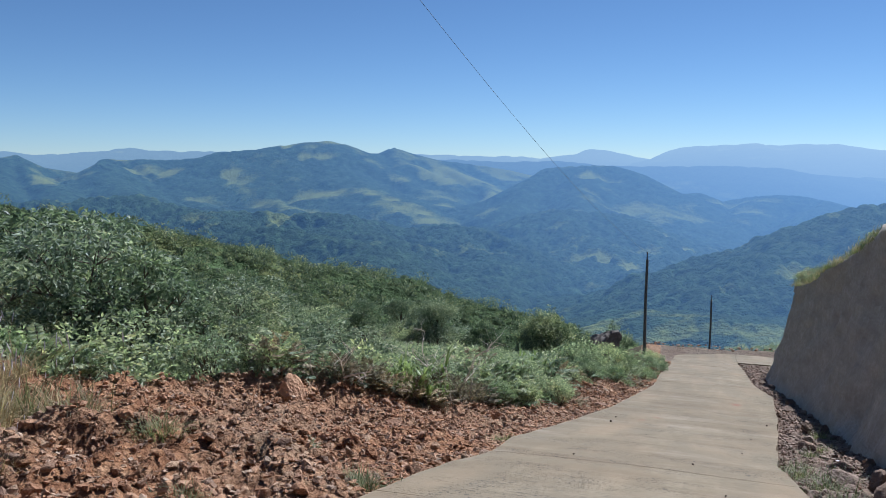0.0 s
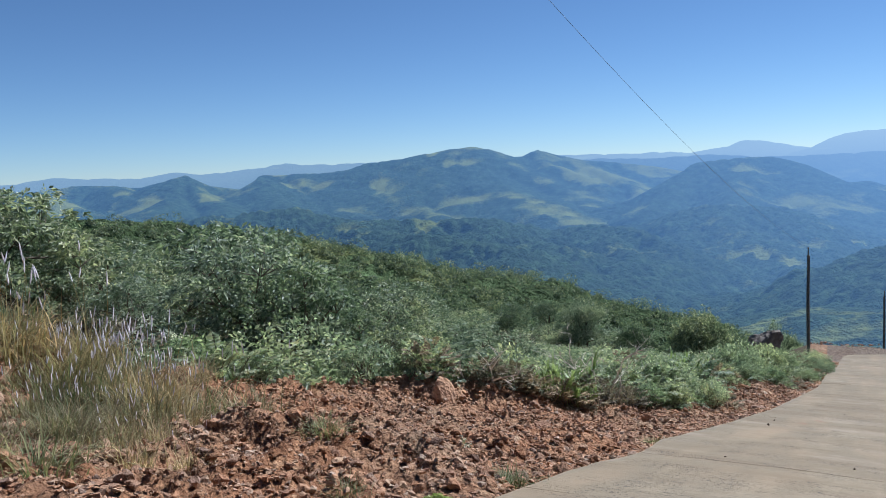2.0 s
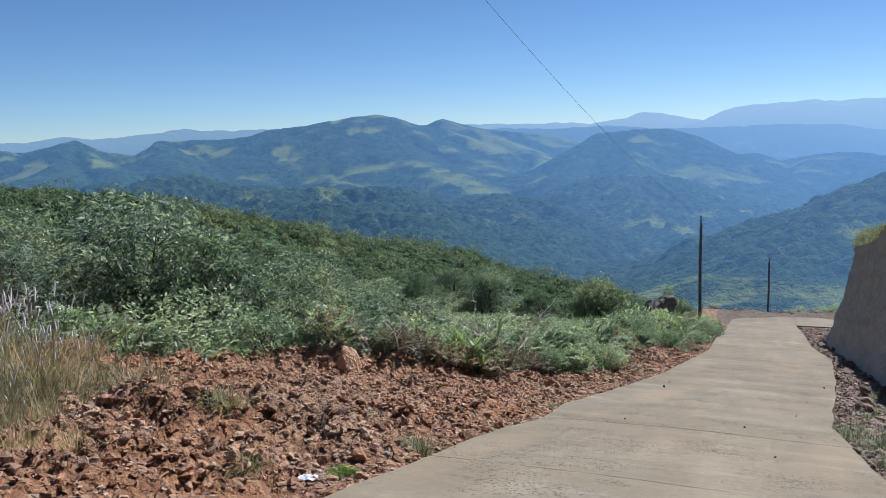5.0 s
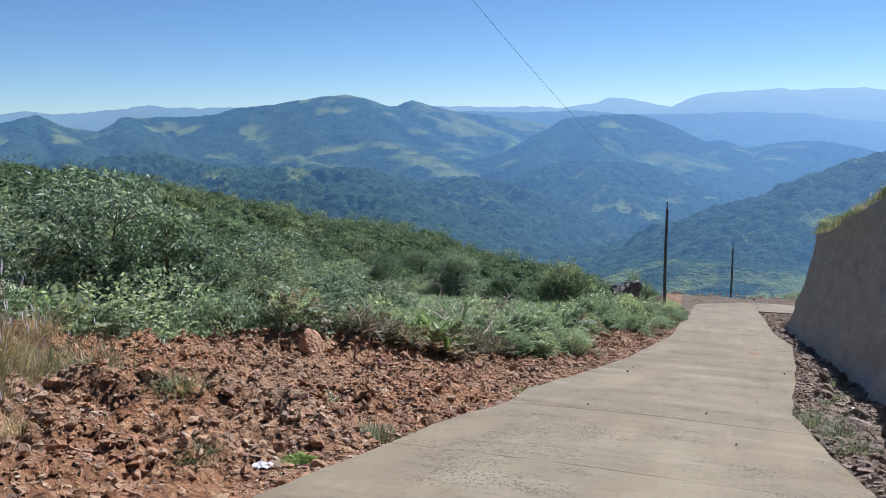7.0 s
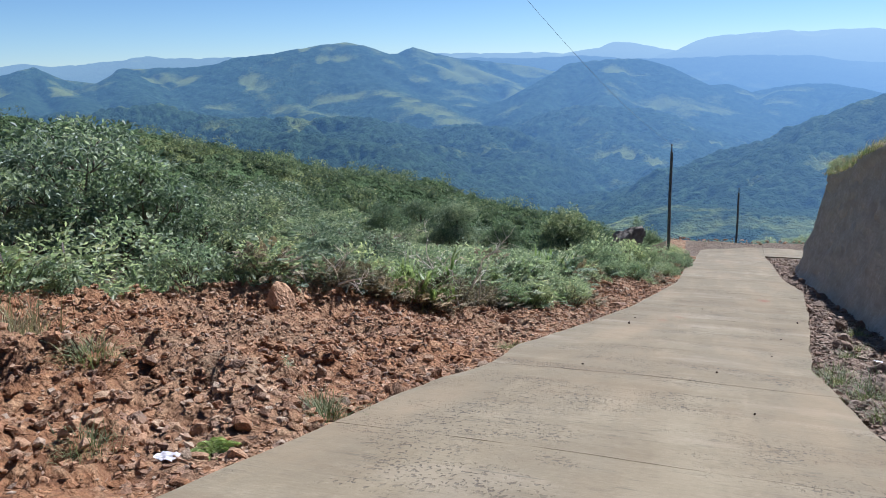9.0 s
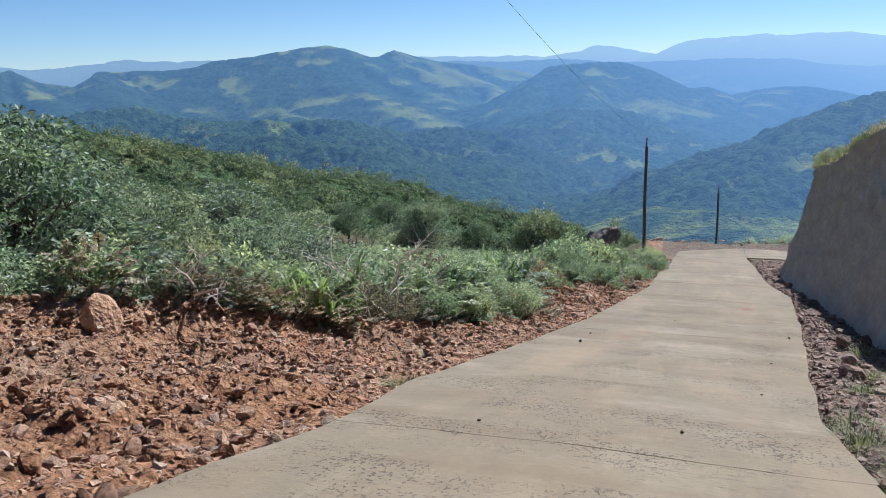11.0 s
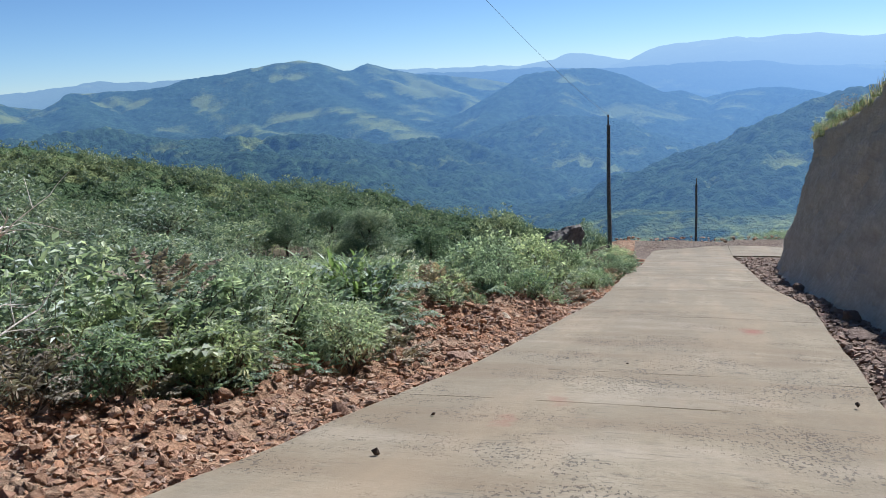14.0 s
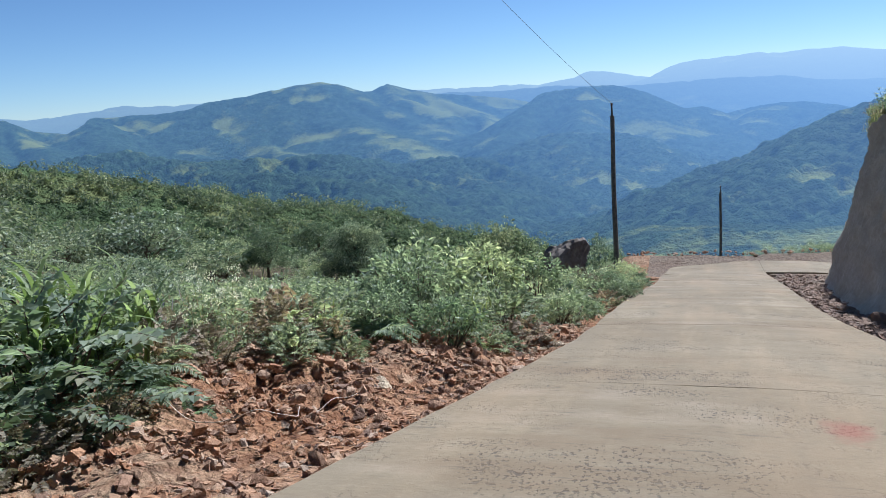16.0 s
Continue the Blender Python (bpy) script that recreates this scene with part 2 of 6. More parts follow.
    nm = n.bump(n.math("MULTIPLY", holes, -1.0), 0.7, 0.012, nm)
    return n.done(col, 0.88, nm, 0.25)


def bank_material():
    n = Nodes("bank_earth")
    v = n.coords("world", (1, 1, 1))
    strata = n.noise(n.coords("world", (0.4, 0.4, 1.6)), 1.4, 6, 0.65)
    rub = n.noise(v, 6.0, 6, 0.7)
    col = n.ramp(strata, [(0.3, (0.400, 0.330, 0.251)), (0.5, (0.508, 0.430, 0.334)), (0.7, (0.616, 0.530, 0.422))])
    col = n.mix(n.ramp(rub, [(0.35, (0.6, 0.6, 0.6)), (0.7, (0, 0, 0))]), col, (0.346, 0.275, 0.202))
    nm = n.bump(strata, 0.7, 0.25)
    return n.done(col, 0.95, n.bump(rub, 0.8, 0.06, nm), 0.15)


def plain_material(name, dark, light, scale, rough, metal=0.0, bump=0.3):
    n = Nodes(name)
    g = n.noise(n.coords("object"), scale, 6, 0.65)
    return n.done(n.ramp(g, [(0.3, dark), (0.7, light)]), rough, n.bump(g, bump, 0.01), 0.35, metal)


SOIL = soil_material("red_soil", (0.14, 0.062, 0.032), (0.362, 0.176, 0.086), (0.51, 0.315, 0.18), (0.414, 0.313, 0.210))
DUFF = soil_material("undergrowth_soil", (0.07, 0.05, 0.028), (0.13, 0.10, 0.055), (0.21, 0.165, 0.095), (0.15, 0.13, 0.07))
STONE = stone_material("broken_stone", [(0.330, 0.161, 0.082), (0.462, 0.262, 0.147), (0.154, 0.096, 0.067), (0.418, 0.203, 0.097), (0.253, 0.131, 0.076), (0.517, 0.348, 0.215), (0.374, 0.182, 0.089), (0.209, 0.141, 0.105), (0.440, 0.230, 0.118), (0.440, 0.337, 0.247), (0.462, 0.246, 0.126)])
BIGSTONE = stone_material("ochre_stone", [(0.512, 0.294, 0.165), (0.562, 0.331, 0.195)], 0.3)
GREYSTONE = stone_material("dusty_stone", [(0.19, 0.12, 0.085), (0.26, 0.18, 0.13), (0.13, 0.09, 0.07), (0.33, 0.25, 0.19), (0.21, 0.13, 0.09)], 0.3)
DUST = soil_material("dusty_soil", (0.10, 0.066, 0.046), (0.20, 0.14, 0.098), (0.31, 0.235, 0.175), (0.25, 0.20, 0.15))
PALESTONE = stone_material("pale_stone", [(0.46, 0.37, 0.25), (0.54, 0.44, 0.31)], 0.15)
DARKSTONE = plain_material("dark_stone", (0.10, 0.078, 0.062), (0.24, 0.195, 0.16), 2.5, 0.97, 0.0, 0.9)
CLOD = plain_material("earth_clod", (0.05, 0.035, 0.025), (0.11, 0.075, 0.05), 30, 0.95)
CONCRETE = concrete_material()
BANK = bank_material()
BROAD = leaf_material("broad_leaf", (0.115, 0.145, 0.10), (0.22, 0.26, 0.175), (0.38, 0.41, 0.295), 0.5, 0.45, 0.5)
TREELEAF = leaf_material("tree_leaf", (0.08, 0.105, 0.07), (0.15, 0.185, 0.125), (0.33, 0.355, 0.265), 0.40, 0.5, 0.45)
FEATHER = leaf_material("feathery_leaf", (0.125, 0.16, 0.11), (0.235, 0.275, 0.19), (0.385, 0.41, 0.30), 0.52, 0.55, 0.35)
CANE = leaf_material("cane_leaf", (0.16, 0.20, 0.07), (0.27, 0.32, 0.12), (0.40, 0.44, 0.22), 0.45, 0.45, 0.4)
DRYGRASS = leaf_material("dry_grass", (0.18, 0.13, 0.08), (0.30, 0.23, 0.145), (0.44, 0.36, 0.245), 0.4, 0.7, 0.2)
GREENGRASS = leaf_material("green_grass", (0.10, 0.115, 0.055), (0.17, 0.18, 0.09), (0.27, 0.255, 0.14), 0.35, 0.55, 0.3)
PLUME = plain_material("plume", (0.60, 0.54, 0.56), (0.80, 0.74, 0.76), 30, 0.85)
FLOWER = leaf_material("white_flower", (0.55, 0.54, 0.48), (0.68, 0.67, 0.60), (0.80, 0.78, 0.72), 0.3, 0.8, 0.2)
DEADLEAF = leaf_material("dead_leaf", (0.17, 0.13, 0.095), (0.27, 0.21, 0.16), (0.39, 0.32, 0.25), 0.3, 0.8, 0.2)
BARK = bark_material("bark", (0.06, 0.045, 0.03), (0.16, 0.125, 0.09))
PALEWOOD = bark_material("bleached_wood", (0.450, 0.375, 0.300), (0.750, 0.660, 0.540))
POLE = plain_material("weathered_pole", (0.07, 0.066, 0.06), (0.15, 0.14, 0.125), 9, 0.75)
CERAMIC = plain_material("insulator", (0.08, 0.05, 0.04), (0.13, 0.09, 0.07), 20, 0.3)
CABLE = plain_material("cable", (0.09, 0.105, 0.12), (0.13, 0.145, 0.16), 20, 0.5)
LITTER = plain_material("plastic_film", (0.42, 0.38, 0.40), (0.62, 0.56, 0.58), 12, 0.4)


# ---- meshes ----
def mesh_from(name, verts, faces, material, smooth=False, glade=None):
    me = bpy.data.meshes.new(name)
    verts = np.asarray(verts, dtype=np.float32)
    faces = np.asarray(faces, dtype=np.int32)
    k = faces.shape[1]
    me.vertices.add(len(verts))
    me.vertices.foreach_set("co", verts.ravel())
    me.loops.add(faces.size)
    me.loops.foreach_set("vertex_index", faces.ravel())
    me.polygons.add(len(faces))
    me.polygons.foreach_set("loop_start", np.arange(0, faces.size, k, dtype=np.int32))
    me.polygons.foreach_set("use_smooth", np.full(len(faces), smooth))
    for m in material if isinstance(material, list) else [material]:
        me.materials.append(m)
    if glade is not None:
        a = me.attributes.new("glade", "FLOAT", "POINT")
        a.data.foreach_set("value", np.asarray(glade, dtype=np.float32))
    me.update()
    me.validate()
    return me


def part(name, me, parent, label=""):
    ob = new(name, me)
    ob.parent = parent
    return tagged(ob, label)


def grid_faces(rows, cols, wrap=False):
    i = np.arange(rows - 1)[:, None] * cols
    j = np.arange(cols if wrap else cols - 1)[None, :]
    j2 = (j + 1) % cols
    return np.stack([i + j, i + j2, i + cols + j2, i + cols + j], -1).reshape(-1, 4)


class Pile:
    """Collects pieces of a mesh."""

    def __init__(self):
        self.v, self.f, self.n = [], [], 0

    def add(self, verts, faces):
        faces = np.asarray(faces)
        if faces.shape[1] == 4:
            faces = np.concatenate([faces[:, [0, 1, 2]], faces[:, [0, 2, 3]]])
        self.v.append(np.asarray(verts, dtype=float))
        self.f.append(faces + self.n)
        self.n += len(verts)

    def mesh(self, name, material, smooth=False, glade=None):
        return mesh_from(name, np.concatenate(self.v), np.concatenate(self.f), material, smooth, glade)


def tube(points, radii, sides=6):
    p = np.asarray(points, dtype=float)
    r = np.asarray(radii, dtype=float)
    d = np.gradient(p, axis=0)
    d /= np.linalg.norm(d, axis=1, keepdims=True) + 1e-9
    ref = np.where(np.abs(d[:, 2:3]) > 0.9, np.array([[1.0, 0, 0]]), np.array([[0, 0, 1.0]]))
    a = np.cross(d, ref)
    a /= np.linalg.norm(a, axis=1, keepdims=True) + 1e-9
    b = np.cross(d, a)
    t = np.arange(sides) * 2 * math.pi / sides
    v = p[:, None] + r[:, None, None] * (a[:, None] * np.cos(t)[None, :, None] + b[:, None] * np.sin(t)[None, :, None])
    return v.reshape(-1, 3), grid_faces(len(p), sides, True)


def unit(v):
    return v / (np.linalg.norm(v, axis=-1, keepdims=True) + 1e-9)


def leaves(pos, axis, normal, length, width, curl=0.15):
    """Folded pointed leaves, two triangles each."""
    axis = unit(axis)
    side = unit(np.cross(axis, normal))
    nrm = np.cross(side, axis)
    l, w = length[:, None], width[:, None]
    mid = pos + axis * l * 0.45
    v = np.stack([pos, mid + side * w / 2 + nrm * w * 0.2, pos + axis * l - np.array([0, 0, 1.0]) * l * curl, mid - side * w / 2 + nrm * w * 0.2], 1)
    n = len(pos)
    i = np.arange(n)[:, None] * 4
    f = np.concatenate([i + np.array([[0, 1, 2]]), i + np.array([[0, 2, 3]])])
    return v.reshape(-1, 3), f


def blades(pos, heading, length, width, lean, segs=3):
    """Arched grass blades that taper to a point."""
    n = len(pos)
    s = np.linspace(0, 1, segs + 1)
    out = np.stack([np.cos(heading), np.sin(heading), np.zeros(n)], 1)
    side = np.stack([-np.sin(heading), np.cos(heading), np.zeros(n)], 1)
    ang = lean[:, None] * s[None] ** 1.3
    x = np.cumsum(np.sin(ang), 1) / (segs + 1)
    z = np.cumsum(np.cos(ang), 1) / (segs + 1)
    c = pos[:, None] + length[:, None, None] * (out[:, None] * (x - x[:, :1])[..., None] + np.array([0, 0, 1.0]) * (z - z[:, :1])[..., None])
    w = width[:, None, None] * (1 - s ** 2)[None, :, None] * 0.5 + 0.0008
    v = np.stack([c - side[:, None] * w, c + side[:, None] * w], 2).reshape(n, -1, 3)
    k = (segs + 1) * 2
    q = np.array([[2 * i, 2 * i + 1, 2 * i + 3, 2 * i + 2] for i in range(segs)])
    f = (np.arange(n)[:, None, None] * k + q[None]).reshape(-1, 4)
    return v.reshape(-1, 3), f


# ---- land forms ----
HASH = np.random.RandomState(7).rand(256, 256)


def vnoise(x, y, seed=0):
    x = np.asarray(x, dtype=float) + seed * 17.31
    y = np.asarray(y, dtype=float) + seed * 9.77
    xi, yi = np.floor(x).astype(int), np.floor(y).astype(int)
    fx, fy = x - xi, y - yi
    fx, fy = fx * fx * (3 - 2 * fx), fy * fy * (3 - 2 * fy)
    h = lambda a, b: HASH[a & 255, b & 255]
    return (h(xi, yi) * (1 - fx) + h(xi + 1, yi) * fx) * (1 - fy) + (h(xi, yi + 1) * (1 - fx) + h(xi + 1, yi + 1) * fx) * fy


def fbm(x, y, octaves=4, seed=0, ridged=False):
    total, amp, norm = 0.0, 1.0, 0.0
    for o in range(octaves):
        n = vnoise(np.asarray(x) * 2 ** o, np.asarray(y) * 2 ** o, seed + o * 3)
        if ridged:
            n = 1 - np.abs(2 * n - 1)
        total = total + amp * n
        norm += amp
        amp *= 0.5
    return total / norm


def smooth01(t):
    t = np.clip(t, 0, 1)
    return t * t * (3 - 2 * t)


def curve(pairs):
    xs, ys = [p[0] for p in pairs], [p[1] for p in pairs]
    return lambda t: np.interp(t, xs, ys)


road_raw = curve([(-60, 11), (-30, 6.5), (0, 0.48), (4, -0.42), (8, -1.44), (12.7, -2.62), (17.5, -3.8), (22.2, -4.82), (27.2, -5.75), (31.9, -6.55), (40, -8.1), (50, -10.0), (56, -11.1), (60, -11.85), (63, -12.2), (66, -12.5), (72, -13.2), (100, -18), (140, -25)])


def road_z(y):
    """Height of the road along its length, the kinks eased."""
    return sum(road_raw(np.asarray(y, dtype=float) + d) for d in (-2.4, -1.2, 0, 1.2, 2.4)) / 5


edge_left = curve([(-30, -2.7), (0, -2.7), (6.5, -2.95), (9.5, -3.1), (11.2, -3.0), (14, -3.3), (18.4, -3.1), (20, -3.0), (22.3, -2.8), (24.5, -2.6), (29, -2.3), (32.6, -2.05), (36, -2.1), (43, -2.3), (50, -2.2), (58, -2.4), (80, -2.4)])
edge_right = curve([(-30, 1.5), (6.5, 1.35), (9.5, 1.2), (14, 1.1), (17, 1.3), (20, 1.55), (22.3, 1.72), (24.5, 1.9), (29, 2.1), (32, 2.27), (34, 2.1), (36, 1.97), (39, 1.9), (50, 1.98), (59.5, 1.88), (80, 1.88)])
crest_x = curve([(-30, -12), (4, -10.5), (9, -10.3), (13, -9.3), (16, -7.6), (22, -6.5), (28, -5.4), (34, -4.2), (40, -3.7), (50, -3.4), (58, -3.4), (63, -4.0), (68, -5.0), (80, -6.5)])
growth_x = curve([(-30, -12), (4, -10.8), (8.5, -10.2), (10, -9.9), (12, -9.4), (13.7, -8.8), (15, -7.6), (16.2, -6.9), (17.4, -6.2), (18.8, -5.5), (20, -5.2), (21.3, -4.8), (23.2, -4.2), (25, -3.8), (26, -4.6), (27.5, -5.3), (29, -4.7), (30.5, -3.7), (31.6, -3.1), (33.4, -2.55), (36, -2.5), (43, -2.55), (50, -2.7), (56, -3.2), (58, -3.4), (80, -6.5)])
bank_x = curve([(-30, 3.0), (10, 2.75), (14.5, 2.7), (22, 2.9), (27, 2.85), (33, 2.55), (36, 2.45), (41, 2.4), (48, 2.9), (54, 3.6), (59, 4.4), (80, 4.4)])
plateau = curve([(-180, 140), (-70, 180), (-45, 175), (-36, 130), (-28, 100), (-10, 84), (-3, 84), (0, 87), (6, 88), (20, 110), (60, 140), (180, 140)])


def land_z(x, y):
    """Height of the ground sheet."""
    x, y = np.asarray(x, dtype=float), np.asarray(y, dtype=float)
    zr = road_z(y)
    left = edge_left(y) - x
    past = np.maximum(crest_x(y) - x, 0)
    soil = smooth01(left / 0.6)
    z = zr - 0.16 + 0.11 * smooth01((x - edge_right(y)) / 0.35) + soil * (0.03 + 0.008 * np.clip(left, 0, 5))
    # heaped crest of the shoulder and the tall heap beyond it
    heap = np.exp(-((x - crest_x(y) + 0.25) / 1.0) ** 2) * smooth01((y - 5) / 4) * (0.45 * smooth01((36 - y) / 6) + 0.55 * smooth01((24 - y) / 8))
    z = z + 0.55 * heap * soil
    z = z + 3.4 * np.exp(-((x + 12.6) / 2.6) ** 2 - ((y - 4.7) / 1.6) ** 2)
    rough = soil * smooth01((60 - np.hypot(x, y)) / 20)
    z = z + rough * (0.55 * (fbm(x * 0.8, y * 0.8, 4, 3) - 0.5) + 0.46 * (fbm(x * 2.3, y * 2.3, 4, 5, True) - 0.6) * smooth01((left - 0.2) / 1.2))
    furrow = y - 8.1 - 0.35 * np.sin(x * 1.1) - 0.16 * (x + 6)
    z = z + rough * smooth01((left - 0.8) / 1.0) * (0.3 * np.exp(-((furrow + 0.75) / 0.45) ** 2) - 0.34 * np.exp(-(furrow / 0.4) ** 2))
    # the slope on the open side, then the edge of the spur and the valley
    z = z - np.minimum(0.42 * past, 1.9 + 0.02 * past) * smooth01((y + 30) / 20)
    z = z + 10.0 * np.exp(-((x + 80) / 34) ** 2 - ((y - 26) / 42) ** 2)
    wild = np.maximum(smooth01((past - 2) / 8), smooth01((y - 70) / 12))
    z = z + wild * smooth01((np.hypot(x, y) - 30) / 40) * 3.0 * (fbm(x / 22, y / 22, 4, 9) - 0.5)
    az = np.degrees(np.arctan2(x, y))
    r = np.hypot(x, y)
    over = np.maximum(r - plateau(az), 0)
    z = z - 0.5 * over * smooth01(over / 30)
    # cut side
    rise = smooth01((x - bank_x(y) - 1.5) / 1.2)
    s = smooth01((57.5 - y) / 6)
    z = z + s * (3.4 * rise + 0.26 * np.clip(x - bank_x(y) - 2.9, 0, 13))
    right = np.clip(x - edge_right(y), 0, 3)
    z = z + s * 0.10 * (fbm(x * 2.5, y * 2.5, 3, 12) - 0.5) * smooth01(right) - 0.02
    # earth berm on the outside of the bend
    z = z + 0.5 * np.exp(-((y - 67.3 - 0.02 * x) / 0.9) ** 2) * smooth01((x + 7) / 3) * smooth01((16 - x) / 5) * (0.6 + 0.8 * fbm(x * 0.8, y * 0.8, 3, 14))
    # the ground falls away behind the berm
    fall = np.maximum(y - 68.9, 0)
    z = z - np.minimum(0.42 * fall * smooth01(fall / 2), 7.5) * smooth01((x + 30) / 14)
    floor = -112 - 30 * fbm(x / 400, y / 400, 3, 20) - 120 * smooth01((r - 450) / 500)
    return np.maximum(z, floor + 14 * fbm(x / 60, y / 60, 4, 22))


# ---- ground ----
def build_ground():
    radii = [0.6]
    while radii[-1] < 4900:
        k = 1.015 if 5 < radii[-1] < 42 else 1.022
        radii.append(radii[-1] * k)
    radii = np.array(radii)
    az = np.concatenate([np.arange(-66, 16, 0.31), np.arange(16, 294, 2.5)])
    rr, aa = np.meshgrid(radii, np.radians(az), indexing="ij")
    x, y = rr * np.sin(aa), rr * np.cos(aa) - 2.0
    z = land_z(x, y)
    v = np.stack([x, y, z], -1).reshape(-1, 3)
    v = np.concatenate([v, [[0, -2.0, float(land_z(0, -2.0))]]])
    cols = len(az)
    f = grid_faces(len(radii), cols, True)
    me_glade = fbm(v[:, 0] / 45, v[:, 1] / 45, 4, 31) - 0.05
    hub = len(v) - 1
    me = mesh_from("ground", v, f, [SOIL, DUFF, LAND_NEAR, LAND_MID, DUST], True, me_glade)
    c = v[f].mean(1)
    edge = growth_x(c[:, 1]) - 0.6 + 1.6 * (fbm(c[:, 0] * 0.7, c[:, 1] * 0.7, 3, 41) - 0.5)
    heap = np.exp(-((c[:, 0] + 12.6) / 3.0) ** 2 - ((c[:, 1] - 4.7) / 2.0) ** 2) > 0.25
    slot = np.where((c[:, 0] < edge) & ~heap, 1, 0)
    slot = np.where((c[:, 0] > edge_right(c[:, 1]) - 0.3) & (c[:, 1] < 59) | (c[:, 1] > 58) & (c[:, 0] > -3.5), 4, slot)
    slot = np.where((c[:, 1] > 68.3) | (c[:, 0] > 12), 1, slot)
    slot = np.where(np.hypot(c[:, 0], c[:, 1]) > 120, 2, slot)
    slot = np.where(np.hypot(c[:, 0], c[:, 1]) > 330, 3, slot)
    me.polygons.foreach_set("material_index", slot.astype(np.int32))
    ob = new("ground", me)
    return tagged(ob, "red earth shoulder and overgrown hillside falling into a valley", "ground", kind="structure")


FOREST, GRASS = (0.05, 0.08, 0.032), (0.215, 0.228, 0.045)
LAND_NEAR = land_material("near_hillside", (0.07, 0.10, 0.042), (0.17, 0.18, 0.07), False)
# valley floor and hills, both with haze painted in as emission
LAND_MID = land_material("hazed_valley_floor", FOREST, GRASS)
HILLSIDE = land_material("hazed_hillside", FOREST, GRASS)
ground = build_ground()


def canopy(x, y, size, seed):
    """Rounded tree crowns packed side by side, 0 to 1."""
    u, w = x / size, y / size
    ui, wi = np.floor(u).astype(int), np.floor(w).astype(int)
    h = np.zeros_like(u)
    for i in (-1, 0, 1):
        for j in (-1, 0, 1):
            a, b = ui + i, wi + j
            cx, cy = a + 0.15 + 0.7 * HASH[(a + seed) & 255, b & 255], b + 0.15 + 0.7 * HASH[a & 255, (b + 3 * seed) & 255]
            k = HASH[(a + 31) & 255, (b + seed) & 255]
            d2 = ((u - cx) ** 2 + (w - cy) ** 2) / (0.45 + 0.4 * k) ** 2
            h = np.maximum(h, np.sqrt(np.maximum(1 - d2, 0)) * (0.5 + 0.5 * k))
    return h


def line_nodes(spec, line):
    """Plan and height of a ridge line given by azimuth, elevation and distance from the spec's eye."""
    ex, ey, ez = spec.get("eye", (0, 0, 1.9))
    az, el, r = np.array(line, dtype=float).T
    return np.stack([ex + r * np.sin(np.radians(az)), ey + r * np.cos(np.radians(az)), ez + r * np.tan(np.radians(el))], 1)


def ridge_land(spec, x, y):
    """Height of a hill's land and how near each place lies to one of its ridge lines."""
    lines = [line_nodes(spec, q) for q in spec["lines"]]
    if "crest" in spec:
        az = np.arange(spec["az"][0], spec["az"][1] + 0.01, 1.2)
        d = spec["dist"] * (1 + spec.get("sway", 0.04) * np.sin(np.radians(az * 9 + spec["seed"] * 40)))
        lines.append(line_nodes(spec, np.stack([az, curve(spec["crest"])(az), d], 1)))
    s = spec["spur"]
    wx = x + s * 0.5 * (fbm(x / s, y / s, 3, spec["seed"]) - 0.5) + s * 0.16 * (fbm(x * 4 / s, y * 4 / s, 3, spec["seed"] + 2) - 0.5)
    wy = y + s * 0.5 * (fbm(x / s, y / s, 3, spec["seed"] + 9) - 0.5) + s * 0.16 * (fbm(x * 4 / s, y * 4 / s, 3, spec["seed"] + 11) - 0.5)
    z = np.full_like(x, -400.0)
    soft, spine = spec.get("round", 26.0), np.zeros_like(x)
    for k, p in enumerate(lines):
        main = "crest" in spec and k == len(lines) - 1
        px, py = (x, y) if main else (wx, wy)
        for q0, q1 in zip(p[:-1], p[1:]):
            e = q1[:2] - q0[:2]
            t = np.clip(((px - q0[0]) * e[0] + (py - q0[1]) * e[1]) / (e @ e), 0, 1)
            d = np.hypot(px - q0[0] - t * e[0], py - q0[1] - t * e[1])
            h = q0[2] + t * (q1[2] - q0[2]) - spec["slope"] * (np.sqrt(d * d + soft * soft) - soft)
            z = np.maximum(z, h)
            spine = np.maximum(spine, np.exp(-(d / (0.22 * s)) ** 2))
    gully = fbm(wx / (s * 0.55), wy / (s * 0.55), 4, spec["seed"] + 21, True)
    amp = spec.get("amp", 0.12) * s
    z = z - amp * (1 - spine) * (gully - 0.35)
    if "floor" in spec:
        base = spec["floor"] + 10 * (fbm(x / 160, y / 160, 4, spec["seed"] + 33) - 0.5)
        z = base + np.logaddexp(0, (z - base) / 6.0) * 6.0
    r = np.hypot(x, y)
    if "crest" in spec:
        lid = 1.9 + r * np.tan(np.radians(curve(spec["crest"])(np.degrees(np.arctan2(x, y)))))
        z = np.minimum(z, lid)
    return z, spine


